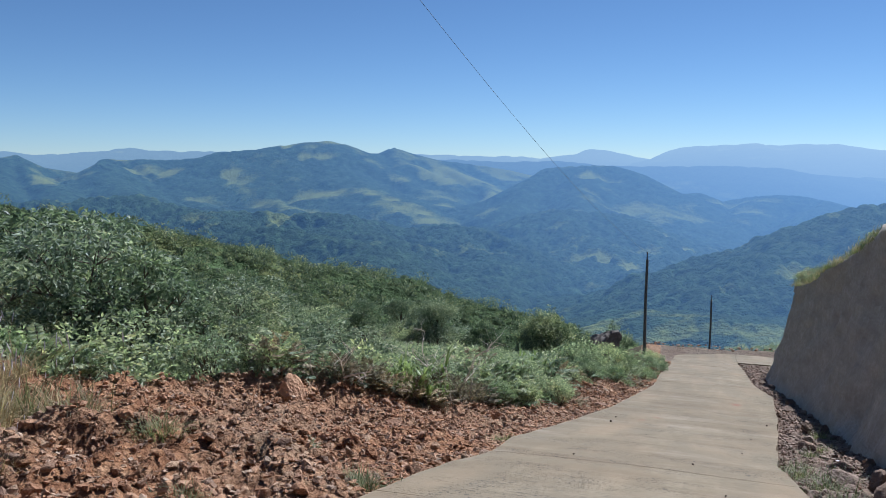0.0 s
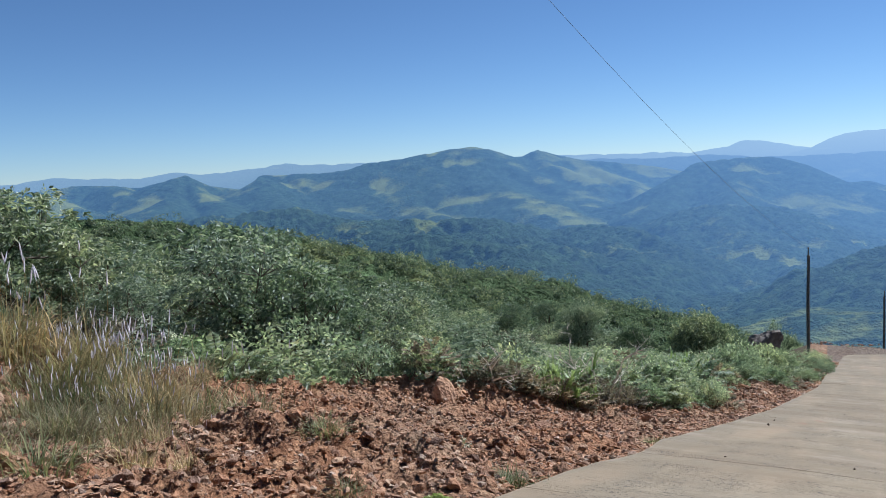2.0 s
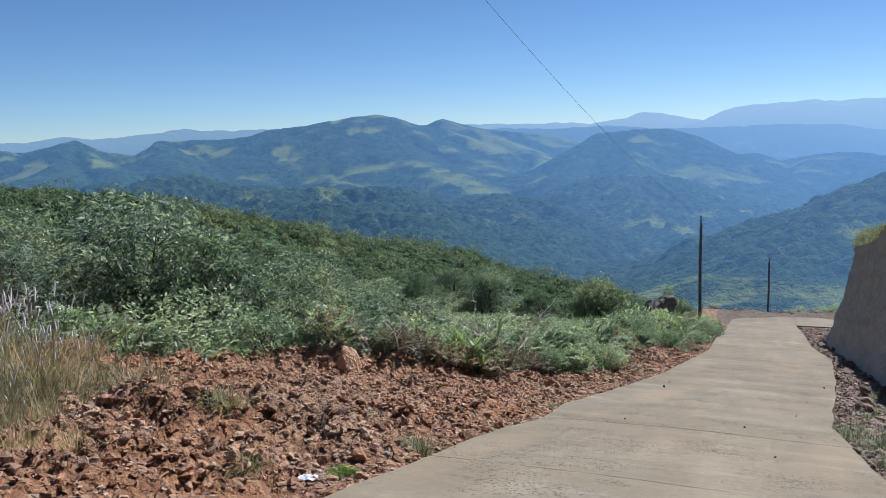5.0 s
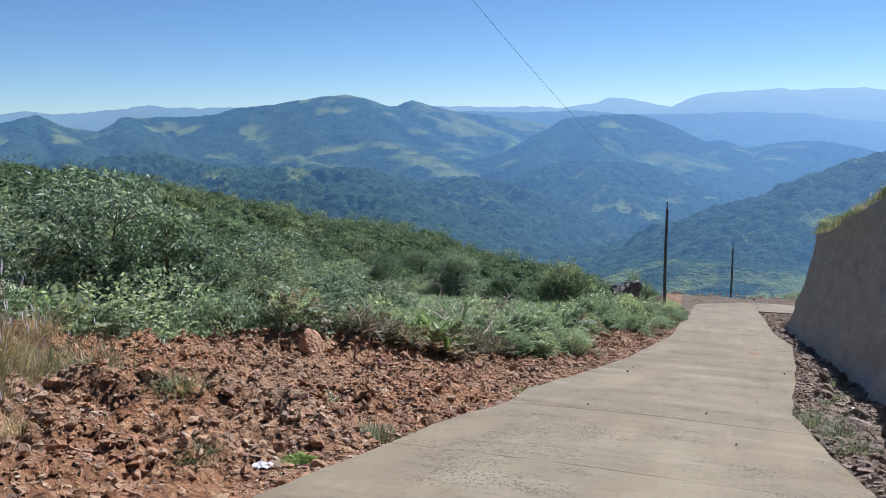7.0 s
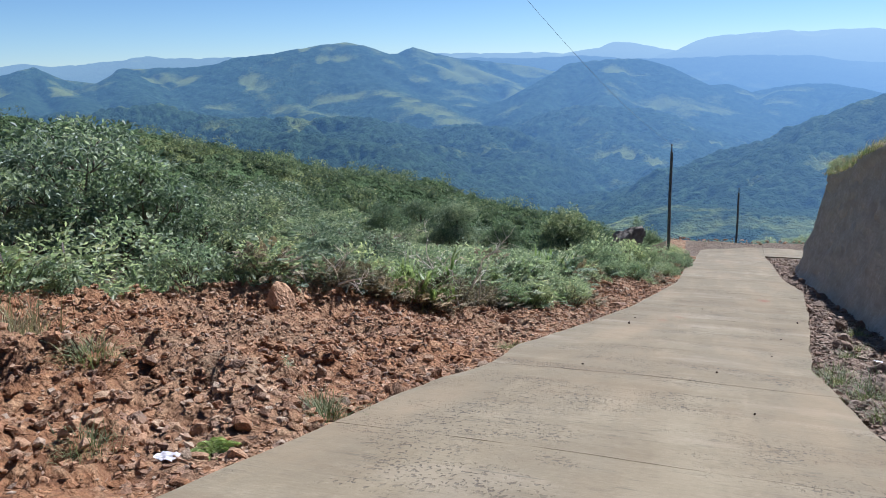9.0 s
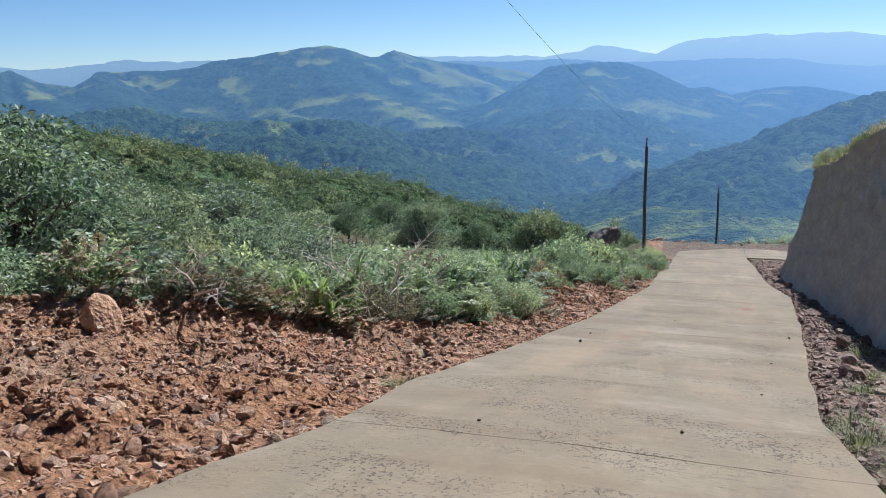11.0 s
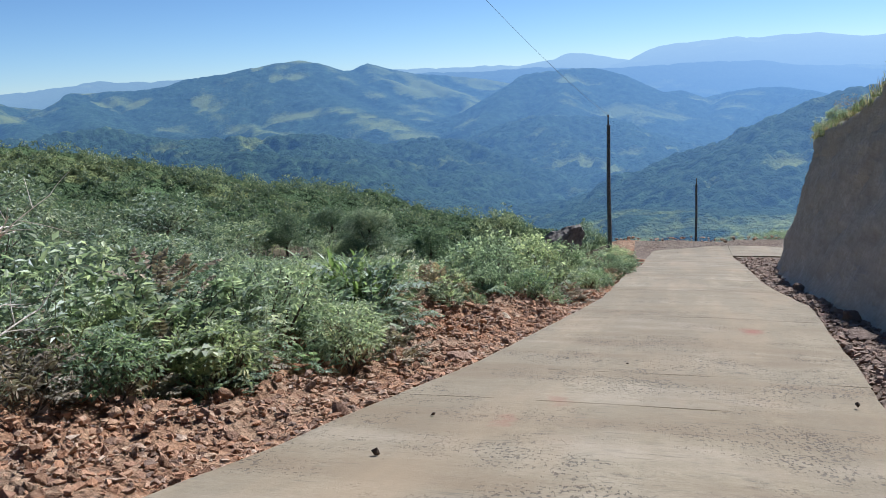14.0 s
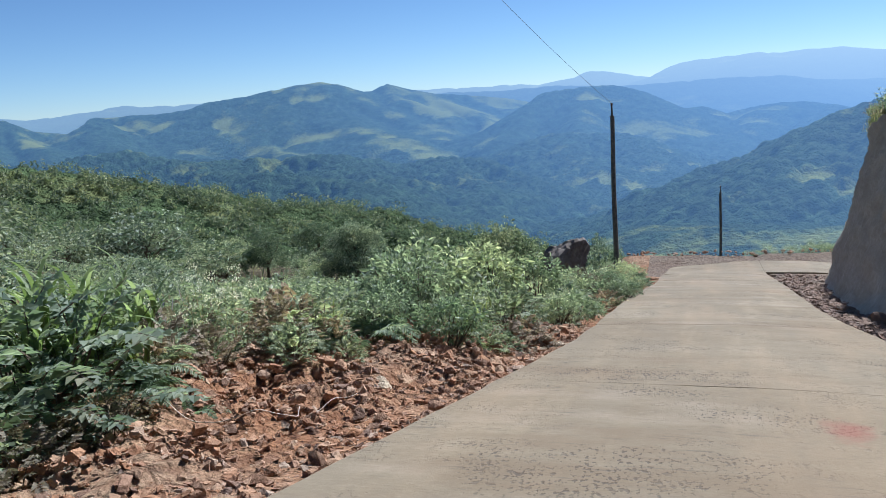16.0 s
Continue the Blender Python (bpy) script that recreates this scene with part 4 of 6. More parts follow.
# ---- cut bank ----
def build_bank():
    pts = [(3.0, -24), (2.9, -10), (2.75, 10), (2.7, 14.5), (2.9, 22), (2.85, 27), (2.55, 33), (2.45, 36), (2.4, 41), (2.9, 48), (3.6, 54), (4.3, 57.6), (5.4, 58.7), (7.5, 59), (12, 58.4), (20, 57), (32, 54)]
    p = np.array(pts, dtype=float)
    d = np.concatenate([[0], np.cumsum(np.linalg.norm(np.diff(p, axis=0), axis=1))])
    s = np.linspace(0, d[-1], 420)
    fx, fy = np.interp(s, d, p[:, 0]), np.interp(s, d, p[:, 1])
    for _ in range(6):
        fx[1:-1] = (fx[:-2] + fx[1:-1] * 2 + fx[2:]) / 4
        fy[1:-1] = (fy[:-2] + fy[1:-1] * 2 + fy[2:]) / 4
    tx, ty = np.gradient(fx), np.gradient(fy)
    l = np.hypot(tx, ty)
    nx, ny = ty / l, -tx / l          # into the hill
    u = np.concatenate([np.linspace(0, 1, 44), 1 + np.linspace(0.03, 1, 22) ** 1.5])
    back = np.interp(u, [0, 0.12, 0.45, 0.75, 0.95, 1.0, 1.1, 2.0], [0, 0.42, 1.05, 1.42, 1.5, 1.68, 2.7, 15])
    up = np.interp(u, [0, 0.12, 0.45, 0.75, 0.95, 1.0, 1.1, 2.0], [-0.35, 0.4, 2.6, 4.4, 5.35, 5.55, 6.1, 8.6])
    lip = (1 + 0.12 * (fbm(s * 0.22, s * 0, 3, 71) - 0.5)) * np.interp(fy, [20, 26, 32, 38, 45, 52, 58], [1.02, 1.0, 0.92, 0.86, 0.91, 1.03, 1.03])
    x = fx[:, None] + nx[:, None] * back[None]
    y = fy[:, None] + ny[:, None] * back[None]
    z = (road_z(np.minimum(fy, 60)) - 0.045 * np.maximum(fx - 4, 0))[:, None] + up[None] * lip[:, None]
    face = smooth01(u / 0.1) * smooth01((1.25 - u) / 0.3)
    gouge = 0.65 * (fbm(s[:, None] * 0.45 + u[None] * 0.5, u[None] * 1.7 + s[:, None] * 0.1, 4, 73) - 0.5)
    gouge = gouge + 0.26 * (fbm(s[:, None] * 1.9, u[None] * 9, 5, 75, True) - 0.6)
    lump = 0.7 * (fbm(s[:, None] * 0.4, u[None] * 6, 3, 77) - 0.5) * smooth01((u[None] - 1) / 0.2)
    x = x + nx[:, None] * gouge * face[None]
    y = y + ny[:, None] * gouge * face[None]
    z = z + lump
    v = np.stack([x, y, z], -1).reshape(-1, 3)
    f = grid_faces(len(s), len(u))[:, ::-1]
    me = mesh_from("cut_bank", v, f, [BANK, TOPSOIL], True)
    uu = np.repeat(u[None], len(s), 0).ravel()[f].mean(1)
    jag = 0.10 * (vnoise(v[f[:, 0], 0] * 2 + v[f[:, 0], 1] * 3, v[f[:, 0], 2] * 2, 79) - 0.5)
    me.polygons.foreach_set("material_index", (uu + jag > 1.0).astype(np.int32))
    ob = tagged(new("cut_bank", me), "steep shaded earth cut bank with a grassy lip", "embankment", kind="structure")
    return ob, (x, y, z, u)


TOPSOIL = soil_material("grassy_topsoil", (0.07, 0.065, 0.03), (0.13, 0.13, 0.05), (0.20, 0.18, 0.08), (0.16, 0.13, 0.07))
cut_bank, bank_grid = build_bank()


# ---- stones ----
def stone_shape(rng, level=1, flat=0.7, cut=(0.34, 0.72)):
    """An angular broken stone: a ball cut by planes."""
    bm = bmesh.new()
    bmesh.ops.create_icosphere(bm, subdivisions=level, radius=1)
    v = np.array([p.co[:] for p in bm.verts])
    f = np.array([[p.index for p in q.verts] for q in bm.faces])
    bm.free()
    d = unit(v)
    k = 8
    n = unit(rng.normal(size=(k, 3)))
    h = rng.uniform(cut[0], cut[1], k)
    dots = d @ n.T
    r = np.where(dots > 0.05, h[None] / np.maximum(dots, 0.05), 9).min(1)
    r = np.minimum(r, 1.2)
    v = d * r[:, None] * (1 + rng.uniform(-0.04, 0.04, (len(v), 1)))
    if level > 2:
        v = v * (1 + 0.16 * (fbm(d[:, 0] * 3 + 4, d[:, 1] * 3 + d[:, 2] * 2.3 + 4, 4, int(rng.randint(30)), True) - 0.6))[:, None]
    return v * np.array([rng.uniform(0.85, 1.25), rng.uniform(0.75, 1.1), flat * rng.uniform(0.8, 1.2)]), f


def turn(v, rng, tilt=0.5):
    e = Euler((rng.uniform(-tilt, tilt), rng.uniform(-tilt, tilt), rng.uniform(0, 6.28))).to_matrix()
    return v @ np.array(e).T


def rubble(name, xs, ys, sizes, label, rng, material=None):
    """Many loose stones in one mesh; the small ones are plainer."""
    coarse = [stone_shape(rng, 2, 0.7) for _ in range(12)]
    plain = [stone_shape(rng, 1, 0.75) for _ in range(14)]
    pile = Pile()
    zs = land_z(xs, ys)
    big = sizes > 0.085
    for shapes, mask in ((coarse, big), (plain, ~big)):
        which = rng.randint(0, len(shapes), len(xs))
        for k, (sv, sf) in enumerate(shapes):
            m = np.where(mask & (which == k))[0]
            if not len(m):
                continue
            a, b = rng.uniform(0, 6.28, len(m)), rng.uniform(-0.6, 0.6, len(m))
            s = sizes[m][:, None]
            vy = sv[None, :, 1] * np.cos(b)[:, None] - sv[None, :, 2] * np.sin(b)[:, None]
            vz = sv[None, :, 1] * np.sin(b)[:, None] + sv[None, :, 2] * np.cos(b)[:, None]
            px = (sv[None, :, 0] * np.cos(a)[:, None] - vy * np.sin(a)[:, None]) * s + xs[m][:, None]
            py = (sv[None, :, 0] * np.sin(a)[:, None] + vy * np.cos(a)[:, None]) * s + ys[m][:, None]
            pz = vz * s + (zs[m] - sizes[m] * 0.02)[:, None]
            pile.add(np.stack([px, py, pz], -1).reshape(-1, 3), (np.arange(len(m))[:, None, None] * len(sv) + sf[None]).reshape(-1, 3))
    return tagged(new(name, pile.mesh(name, material or STONE)), label, "rubble", kind="stuff")


def shards(name, xs, ys, sizes, label, rng, material):
    """Small angular chips, packed over the ground."""
    box = np.array([(i, j, k) for k in (-1, 1) for j in (-1, 1) for i in (-1, 1)], dtype=float)
    faces = np.array([(0, 2, 1), (1, 2, 3), (4, 5, 6), (5, 7, 6), (0, 1, 4), (1, 5, 4), (2, 6, 3), (3, 6, 7), (0, 4, 2), (2, 4, 6), (1, 3, 5), (3, 7, 5)])
    n = len(xs)
    v = box[None] * rng.uniform(0.25, 1.0, (n, 8, 3)) * rng.uniform([0.7, 0.5, 0.22], [1.5, 1.05, 0.7], (n, 3))[:, None]
    a, b = rng.uniform(0, 6.28, n), rng.uniform(-0.8, 0.8, n)
    ca, sa, cb, sb = np.cos(a)[:, None], np.sin(a)[:, None], np.cos(b)[:, None], np.sin(b)[:, None]
    y1, z1 = v[..., 1] * cb - v[..., 2] * sb, v[..., 1] * sb + v[..., 2] * cb
    k = sizes[:, None]
    pts = np.stack([(v[..., 0] * ca - y1 * sa) * k + xs[:, None], (v[..., 0] * sa + y1 * ca) * k + ys[:, None], z1 * k + (land_z(xs, ys) + sizes * 0.15)[:, None]], -1)
    me = mesh_from(name, pts.reshape(-1, 3), (np.arange(n)[:, None, None] * 8 + faces[None]).reshape(-1, 3), material)
    return tagged(new(name, me), label, "rubble", kind="stuff")


def scatter_rubble():
    rng = np.random.RandomState(11)
    n = 21000
    y = np.where(rng.rand(n) < 0.9, 3.0 + 32 * rng.rand(n) ** 1.15, rng.uniform(33, 57, n))
    lo, hi = crest_x(y) - 0.7, edge_left(y) - 0.05
    x = lo + (hi - lo) * rng.rand(n)
    keep = fbm(x * 0.8, y * 0.8, 3, 91) + rng.uniform(-0.2, 0.2, n) > np.interp(y, [14, 20], [0.41, 0.33])
    x, y = x[keep], y[keep]
    size = 0.022 + 0.085 * rng.rand(len(x)) ** 2.9
    size *= np.interp(y, [15, 18, 26, 28], [1.0, 0.75, 0.8, 1.0])
    rubble("rubble", x, y, size, "loose broken red and grey stones on the soil shoulder", rng)
    n = 62000
    y = 3.2 + 30 * rng.rand(n) ** 1.35
    x = crest_x(y) - 0.8 + (edge_left(y) - 0.04 - crest_x(y) + 0.8) * rng.rand(n)
    keep = fbm(x * 1.1, y * 1.1, 3, 97) + rng.uniform(-0.25, 0.25, n) > 0.42
    x, y = x[keep], y[keep]
    shards("stone_chips", x, y, (0.012 + 0.042 * rng.rand(len(x)) ** 3.0) * np.interp(y, [8, 20], [0.95, 1.2]), "small angular chips of broken red stone on the shoulder", rng, STONE)
    n = 7000
    y = 3.0 + 30 * rng.rand(n) ** 1.2
    lo, hi = crest_x(y) - 0.9, edge_left(y) - 0.1
    x = lo + (hi - lo) * rng.rand(n)
    keep = fbm(x * 0.6, y * 0.6, 3, 95) + rng.uniform(-0.15, 0.15, n) > 0.45
    x, y = x[keep], y[keep]
    rubble("earth_clods", x, y, (0.025 + 0.10 * rng.rand(len(x)) ** 2.4) * np.interp(y, [13, 18], [1.0, 0.6]), "crumbly clods of dug red earth on the shoulder", rng, SOIL)
    n = 3200
    y = 7 + 52 * rng.rand(n)
    lo, hi = edge_right(y) + 0.06, bank_x(y) + 0.3
    x = lo + (hi - lo) * rng.rand(n)
    rubble("rubble", x, y, 0.03 + 0.11 * rng.rand(n) ** 2.4, "loose stones between the concrete and the cut bank", rng, GREYSTONE)
    n = 9000
    y = 7 + 40 * rng.rand(n) ** 1.2
    x = edge_right(y) + 0.04 + (bank_x(y) + 0.35 - edge_right(y)) * rng.rand(n)
    shards("stone_chips", x, y, (0.015 + 0.05 * rng.rand(n) ** 2.2) * np.interp(y, [8, 20], [0.9, 1.3]), "angular chips of dusty stone below the cut bank", rng, GREYSTONE)
    n = 1300
    x = rng.normal(-11.6, 1.7, n)
    y = rng.normal(5.2, 1.2, n)
    keep = x < -8.4
    rubble("rubble", x[keep], y[keep], 0.03 + 0.16 * rng.rand(keep.sum()) ** 2.5, "broken stones on the tall heap of red earth", rng)
    n = 260
    x = rng.uniform(-5, 14, n)
    y = 67.2 + rng.normal(0, 0.6, n)
    rubble("rubble", x, y, 0.05 + 0.1 * rng.rand(n) ** 2, "stones along the earth berm outside the bend", rng)


scatter_rubble()


def single_stone(name, x, y, size, material, label, group="", level=3, flat=0.75, sink=0.25, seed=0, z=None, cut=(0.4, 0.75)):
    rng = np.random.RandomState(seed)
    v, f = stone_shape(rng, level, flat, cut)
    v = turn(v, rng, 0.35) * size
    ob = new(name, mesh_from(name, v, f, material))
    base = float(land_z(x, y)) if z is None else z
    ob.location = (x, y, base - v[:, 2].min() - sink * size)
    return tagged(ob, label, "rock", group)


single_stone("boulder", -7.78, 13.95, 0.27, BIGSTONE, "large ochre stone standing on the red rubble", level=4, flat=0.95, seed=6, sink=0.35, cut=(0.5, 0.85))
single_stone("boulder", -7.7, 62.6, 1.3, DARKSTONE, "big dark boulder among the shrubs near the bend", level=4, flat=0.95, seed=38, sink=0.0, z=-13.15, cut=(0.55, 0.9))
single_stone("rock", -3.41, 28.72, 0.12, PALESTONE, "pale flat stone beside the concrete edge", seed=12, flat=0.5)
single_stone("rock", -3.1, 24.3, 0.22, STONE, "flat grey-red stone beside the concrete edge", seed=13, flat=0.45)
for i in range(46):
    rng = np.random.RandomState(300 + i)
    yy = 6 + 30 * rng.rand() ** 1.1
    lo, hi = float(crest_x(yy)), float(edge_left(yy)) - 0.3
    xx = lo + (hi - lo) * (rng.rand() ** 1.6)
    single_stone("rock", xx, yy, 0.06 + 0.09 * rng.rand() ** 1.5, STONE, "angular reddish-brown rock lying on the soil shoulder", "rocks on the shoulder", seed=500 + i, sink=0.6)
for i in range(26):
    rng = np.random.RandomState(700 + i)
    yy = 8 + 29 * rng.rand()
    lo, hi = float(edge_right(yy)) + 0.3, float(bank_x(yy)) + 0.1
    xx = lo + (hi - lo) * rng.rand()
    single_stone("rock", xx, yy, 0.11 + 0.13 * rng.rand() ** 1.5, GREYSTONE, "dusty grey-brown rock below the cut bank", "rocks below the bank", seed=800 + i)
for i in range(14):
    rng = np.random.RandomState(900 + i)
    single_stone("rock", -11.2 + rng.normal(0, 1.0), 5.2 + rng.normal(0, 0.7), 0.11 + 0.13 * rng.rand(), STONE, "large reddish rock in the tall earth heap", "rocks of the heap", seed=950 + i)
for x, y, s in ((1.46, 22.2, 0.045), (-2.17, 19.2, 0.055), (-2.2, 20.6, 0.04), (-0.2, 12.4, 0.03), (0.6, 15.2, 0.03), (-1.2, 16.9, 0.025), (0.2, 9.4, 0.03), (-0.8, 24.0, 0.03), (0.9, 18.4, 0.025), (-1.9, 11.9, 0.03)):
    single_stone("clod", x, y, s * 0.72, CLOD, "small dark clod lying on the concrete", "clods on the road", level=1, seed=int(y * 10), z=float(road_z(y)) + 0.028, sink=0.1)



def edge_rocks():
    """Loose stones along the concrete, each its own thing on a few shared shapes."""
    rng = np.random.RandomState(41)
    shapes = []
    for k in range(12):
        v, f = stone_shape(rng, 2, 0.7)
        shapes.append((mesh_from("rock", turn(v, rng, 0.5), f, STONE), v))
    for i in range(190):
        y = 7 + 27 * rng.rand()
        x = float(edge_left(y)) - 0.12 - 1.7 * rng.rand() ** 1.5
        me, v = shapes[rng.randint(12)]
        k = 0.04 + 0.075 * rng.rand() ** 1.8
        ob = new("rock", me)
        ob.matrix_world = Matrix.Translation((x, y, float(land_z(x, y)) + k * 0.25)) @ Matrix.Rotation(rng.uniform(0, 6.28), 4, "Z") @ Matrix.Scale(k, 4)
        tagged(ob, "fist-sized broken reddish stone beside the concrete", "rock", "stones along the concrete")


edge_rocks()

# ---- poles and wire ----
def utility_pole(x, y, z0, z1, label):
    pole = tagged(new("utility_pole"), label, "utility pole", "utility poles")
    pole.location = (x, y, z0)
    h = z1 - z0
    n = 14
    zz = np.linspace(-0.5, h - 0.55, n)
    v, f = tube(np.stack([0.012 * np.sin(zz * 1.1), 0.01 * np.cos(zz * 0.9), zz], 1), np.linspace(0.115, 0.085, n), 12)
    pile = Pile()
    pile.add(v, f)
    cap = len(v) - 12
    pile.add(np.concatenate([v[cap:], v[cap:].mean(0, keepdims=True)]), np.array([[i, (i + 1) % 12, 12] for i in range(12)]))
    part("shaft", pile.mesh("shaft", POLE, True), pole)
    v, f = tube([(0.0, 0, h - 0.75), (0.0, 0, h - 0.5), (0, 0, h - 0.12)], [0.05, 0.045, 0.03], 8)
    bracket = part("bracket", mesh_from("bracket", v, f, POLE, True), pole)
    zz = np.array([0, 0.02, 0.05, 0.07, 0.10, 0.12]) + h - 0.14
    v, f = tube(np.stack([zz * 0, zz * 0, zz], 1), [0.035, 0.06, 0.035, 0.06, 0.04, 0.005], 12)
    part("insulator", mesh_from("insulator", v, f, CERAMIC, True), bracket, "brown spool insulator")
    for k in (0.55, 0.9):
        a = np.linspace(0, 2 * math.pi, 17)
        v, f = tube(np.stack([0.10 * np.cos(a), 0.10 * np.sin(a), a * 0 + h - k], 1), np.full(17, 0.012), 5)
        part("band", mesh_from("band", v, f, POLE, True), pole, "thin steel band")
    return pole


utility_pole(-4.1, 54.9, float(land_z(-4.1, 54.9)) - 0.05, -3.72, "dark weathered utility pole at the bend of the lane")
utility_pole(0.05, 83.2, float(land_z(0.05, 83.2)), -10.6, "dark weathered utility pole standing downhill beyond the bend")
d = np.linspace(0, 66, 60)
v, f = tube(np.stack([-4.1 - 0.08 * d - 0.00028 * d * d, 54.9 - d, -3.76 + 0.2 * d + 0.0022 * d * d], 1), np.full(60, 0.0062), 5)
tagged(new("overhead_wire", mesh_from("overhead_wire", v, f, CABLE, True)), "single thin black overhead wire rising from the pole", "wire")


# ---- plants ----
def crown(rng, base, radii, clumps, per, spread, length, width, low=-0.35, droop=0.2):
    """Leaves in twig-end clumps over a lumpy crown."""
    d = unit(rng.normal(size=(clumps, 3)))
    d[:, 2] = np.where(d[:, 2] < low, -d[:, 2] * 0.6, d[:, 2])
    shell = rng.uniform(0.35, 1.0, (clumps, 1)) ** 0.45
    bumps = 1 + 0.38 * (fbm(d[:, 0] * 2 + 5, d[:, 1] * 2 + d[:, 2] * 2, 2, rng.randint(40)) - 0.5)
    c = np.asarray(base) + d * shell * bumps[:, None] * np.asarray(radii)
    away = np.repeat(d, per, 0)
    a = unit(rng.normal(size=(clumps * per, 3)) * 0.9 + away * 0.7 - np.array([0, 0, droop]))
    pos = np.repeat(c, per, 0) + a * rng.uniform(0.05, 1.0, (clumps * per, 1)) * spread
    nrm = unit(rng.normal(size=(clumps * per, 3)) * 0.6 + np.array([0, 0, 0.4]) + away * 0.4)
    k = clumps * per
    return leaves(pos, a, nrm, length * rng.uniform(0.6, 1.25, k), width * rng.uniform(0.7, 1.2, k)), c


def limbs(rng, targets, foot, thick, pile, rise=0.5):
    for t in targets:
        mid = np.asarray(foot) * 0.5 + t * 0.5 + rng.normal(size=3) * 0.08 * np.linalg.norm(t - foot)
        mid[2] = foot[2] + (t[2] - foot[2]) * rise
        s = np.linspace(0, 1, 4)[:, None]
        p = (1 - s) ** 2 * foot + 2 * s * (1 - s) * mid + s ** 2 * t
        pile.add(*tube(p, np.linspace(thick, thick * 0.25, 4), 4))


def fronds(rng, roots, heads, lengths, arch, pairs, pin_len, pin_w):
    """Feathery compound leaves: a rib with paired leaflets."""
    P, A, N, L, W = [], [], [], [], []
    ribs = Pile()
    for root, h, ln in zip(roots, heads, lengths):
        s = np.linspace(0, 1, 7)
        flat = unit(np.array([h[0], h[1], 0.0]))
        pts = root + np.outer(s * ln, h) - np.outer((s ** 2) * ln * arch, (0, 0, 1.0))
        ribs.add(*tube(pts[::3], np.linspace(0.006, 0.002, 3) * (0.5 + ln), 3))
        tt = np.linspace(0.15, 1, pairs)
        c = np.stack([np.interp(tt, s, pts[:, i]) for i in range(3)], 1)
        tang = unit(np.gradient(c, axis=0))
        side = unit(np.cross(tang, np.array([0, 0, 1.0])))
        prof = np.sin(math.pi * (0.15 + 0.8 * tt)) * 0.85 + 0.15
        for sg in (-1, 1):
            P.append(c)
            A.append(side * sg + tang * 0.45 + rng.normal(size=c.shape) * 0.1 - np.array([0, 0, 0.15]))
            N.append(np.cross(side, tang) + rng.normal(size=c.shape) * 0.25)
            L.append(prof * pin_len * (0.4 + ln))
            W.append(np.full(pairs, pin_w) * (0.4 + ln))
    v, f = leaves(np.concatenate(P), np.concatenate(A), np.concatenate(N), np.concatenate(L), np.concatenate(W), 0.1)
    return v, f, ribs


def plant(name, label, category, group, pieces):
    """A thing at the origin with its parts; pieces: (name, mesh, label)."""
    top = tagged(new(name), label, category, group)
    for pn, me, pl in pieces:
        ob = part(pn, me, top, pl)
        if pn in ("plume", "stalk", "flower_head", "blade_tuft") or pn in ("stem", "rib", "frond"):
            tagged(ob, kind="stuff")
    return top


def make_broad_shrub(seed, mat=None, leaf=0.085, clumps=110, per=13):
    rng = np.random.RandomState(seed)
    (v, f), c = crown(rng, (0, 0, 0.55), (0.55, 0.55, 0.45), clumps, per, 0.10, leaf, leaf * 0.45)
    wood = Pile()
    limbs(rng, c[:14], np.array([0, 0, -0.1]), 0.018, wood)
    return plant("shrub", "leafy green broadleaf shrub on the slope below the road", "shrub", "broadleaf shrubs",
                 [("stem", wood.mesh("stem", BARK), ""), ("foliage", mesh_from("foliage", v, f, mat or BROAD), "")])


def make_feather_shrub(seed, mat=None, words="feathery green shrub with fine compound leaves", k=72, pairs=6, wide=0.085):
    rng = np.random.RandomState(seed)
    h = unit(np.stack([rng.normal(size=k), rng.normal(size=k), rng.uniform(0.0, 1.1, k)], 1))
    d = unit(np.stack([rng.normal(size=k), rng.normal(size=k), rng.uniform(0.0, 1.3, k)], 1))
    lump = 1 + 0.5 * (fbm(d[:, 0] * 1.7 + 6, d[:, 1] * 1.7 + d[:, 2] + 6, 2, seed) - 0.5)
    roots = d * (rng.uniform(0.2, 1.0, (k, 1)) ** 0.5) * lump[:, None] * np.array([0.46, 0.46, 0.6]) + np.array([0, 0, 0.1])
    v, f, ribs = fronds(rng, roots, unit(h * 0.6 + d), rng.uniform(0.16, 0.36, k), 0.35, pairs, 0.13, wide)
    limbs(rng, roots[:12], np.array([0, 0, -0.1]), 0.014, ribs)
    return plant("shrub", words, "shrub", "feathery shrubs",
                 [("stem", ribs.mesh("stem", BARK), ""), ("foliage", mesh_from("foliage", v, f, mat or FEATHER), "")])


def make_fern(seed, mat=None, words="arching green fern at the edge of the rubble"):
    rng = np.random.RandomState(seed)
    k = 20
    a = rng.uniform(0, 6.28, k)
    h = unit(np.stack([np.cos(a), np.sin(a), rng.uniform(0.4, 1.4, k)], 1))
    roots = np.stack([np.cos(a), np.sin(a), a * 0], 1) * 0.05
    v, f, ribs = fronds(rng, roots, h, rng.uniform(0.55, 1.0, k), 0.65, 22, 0.13, 0.03)
    return plant("fern", words, "fern", "ferns",
                 [("rib", ribs.mesh("rib", GREENGRASS), ""), ("frond", mesh_from("frond", v, f, mat or FEATHER), "")])


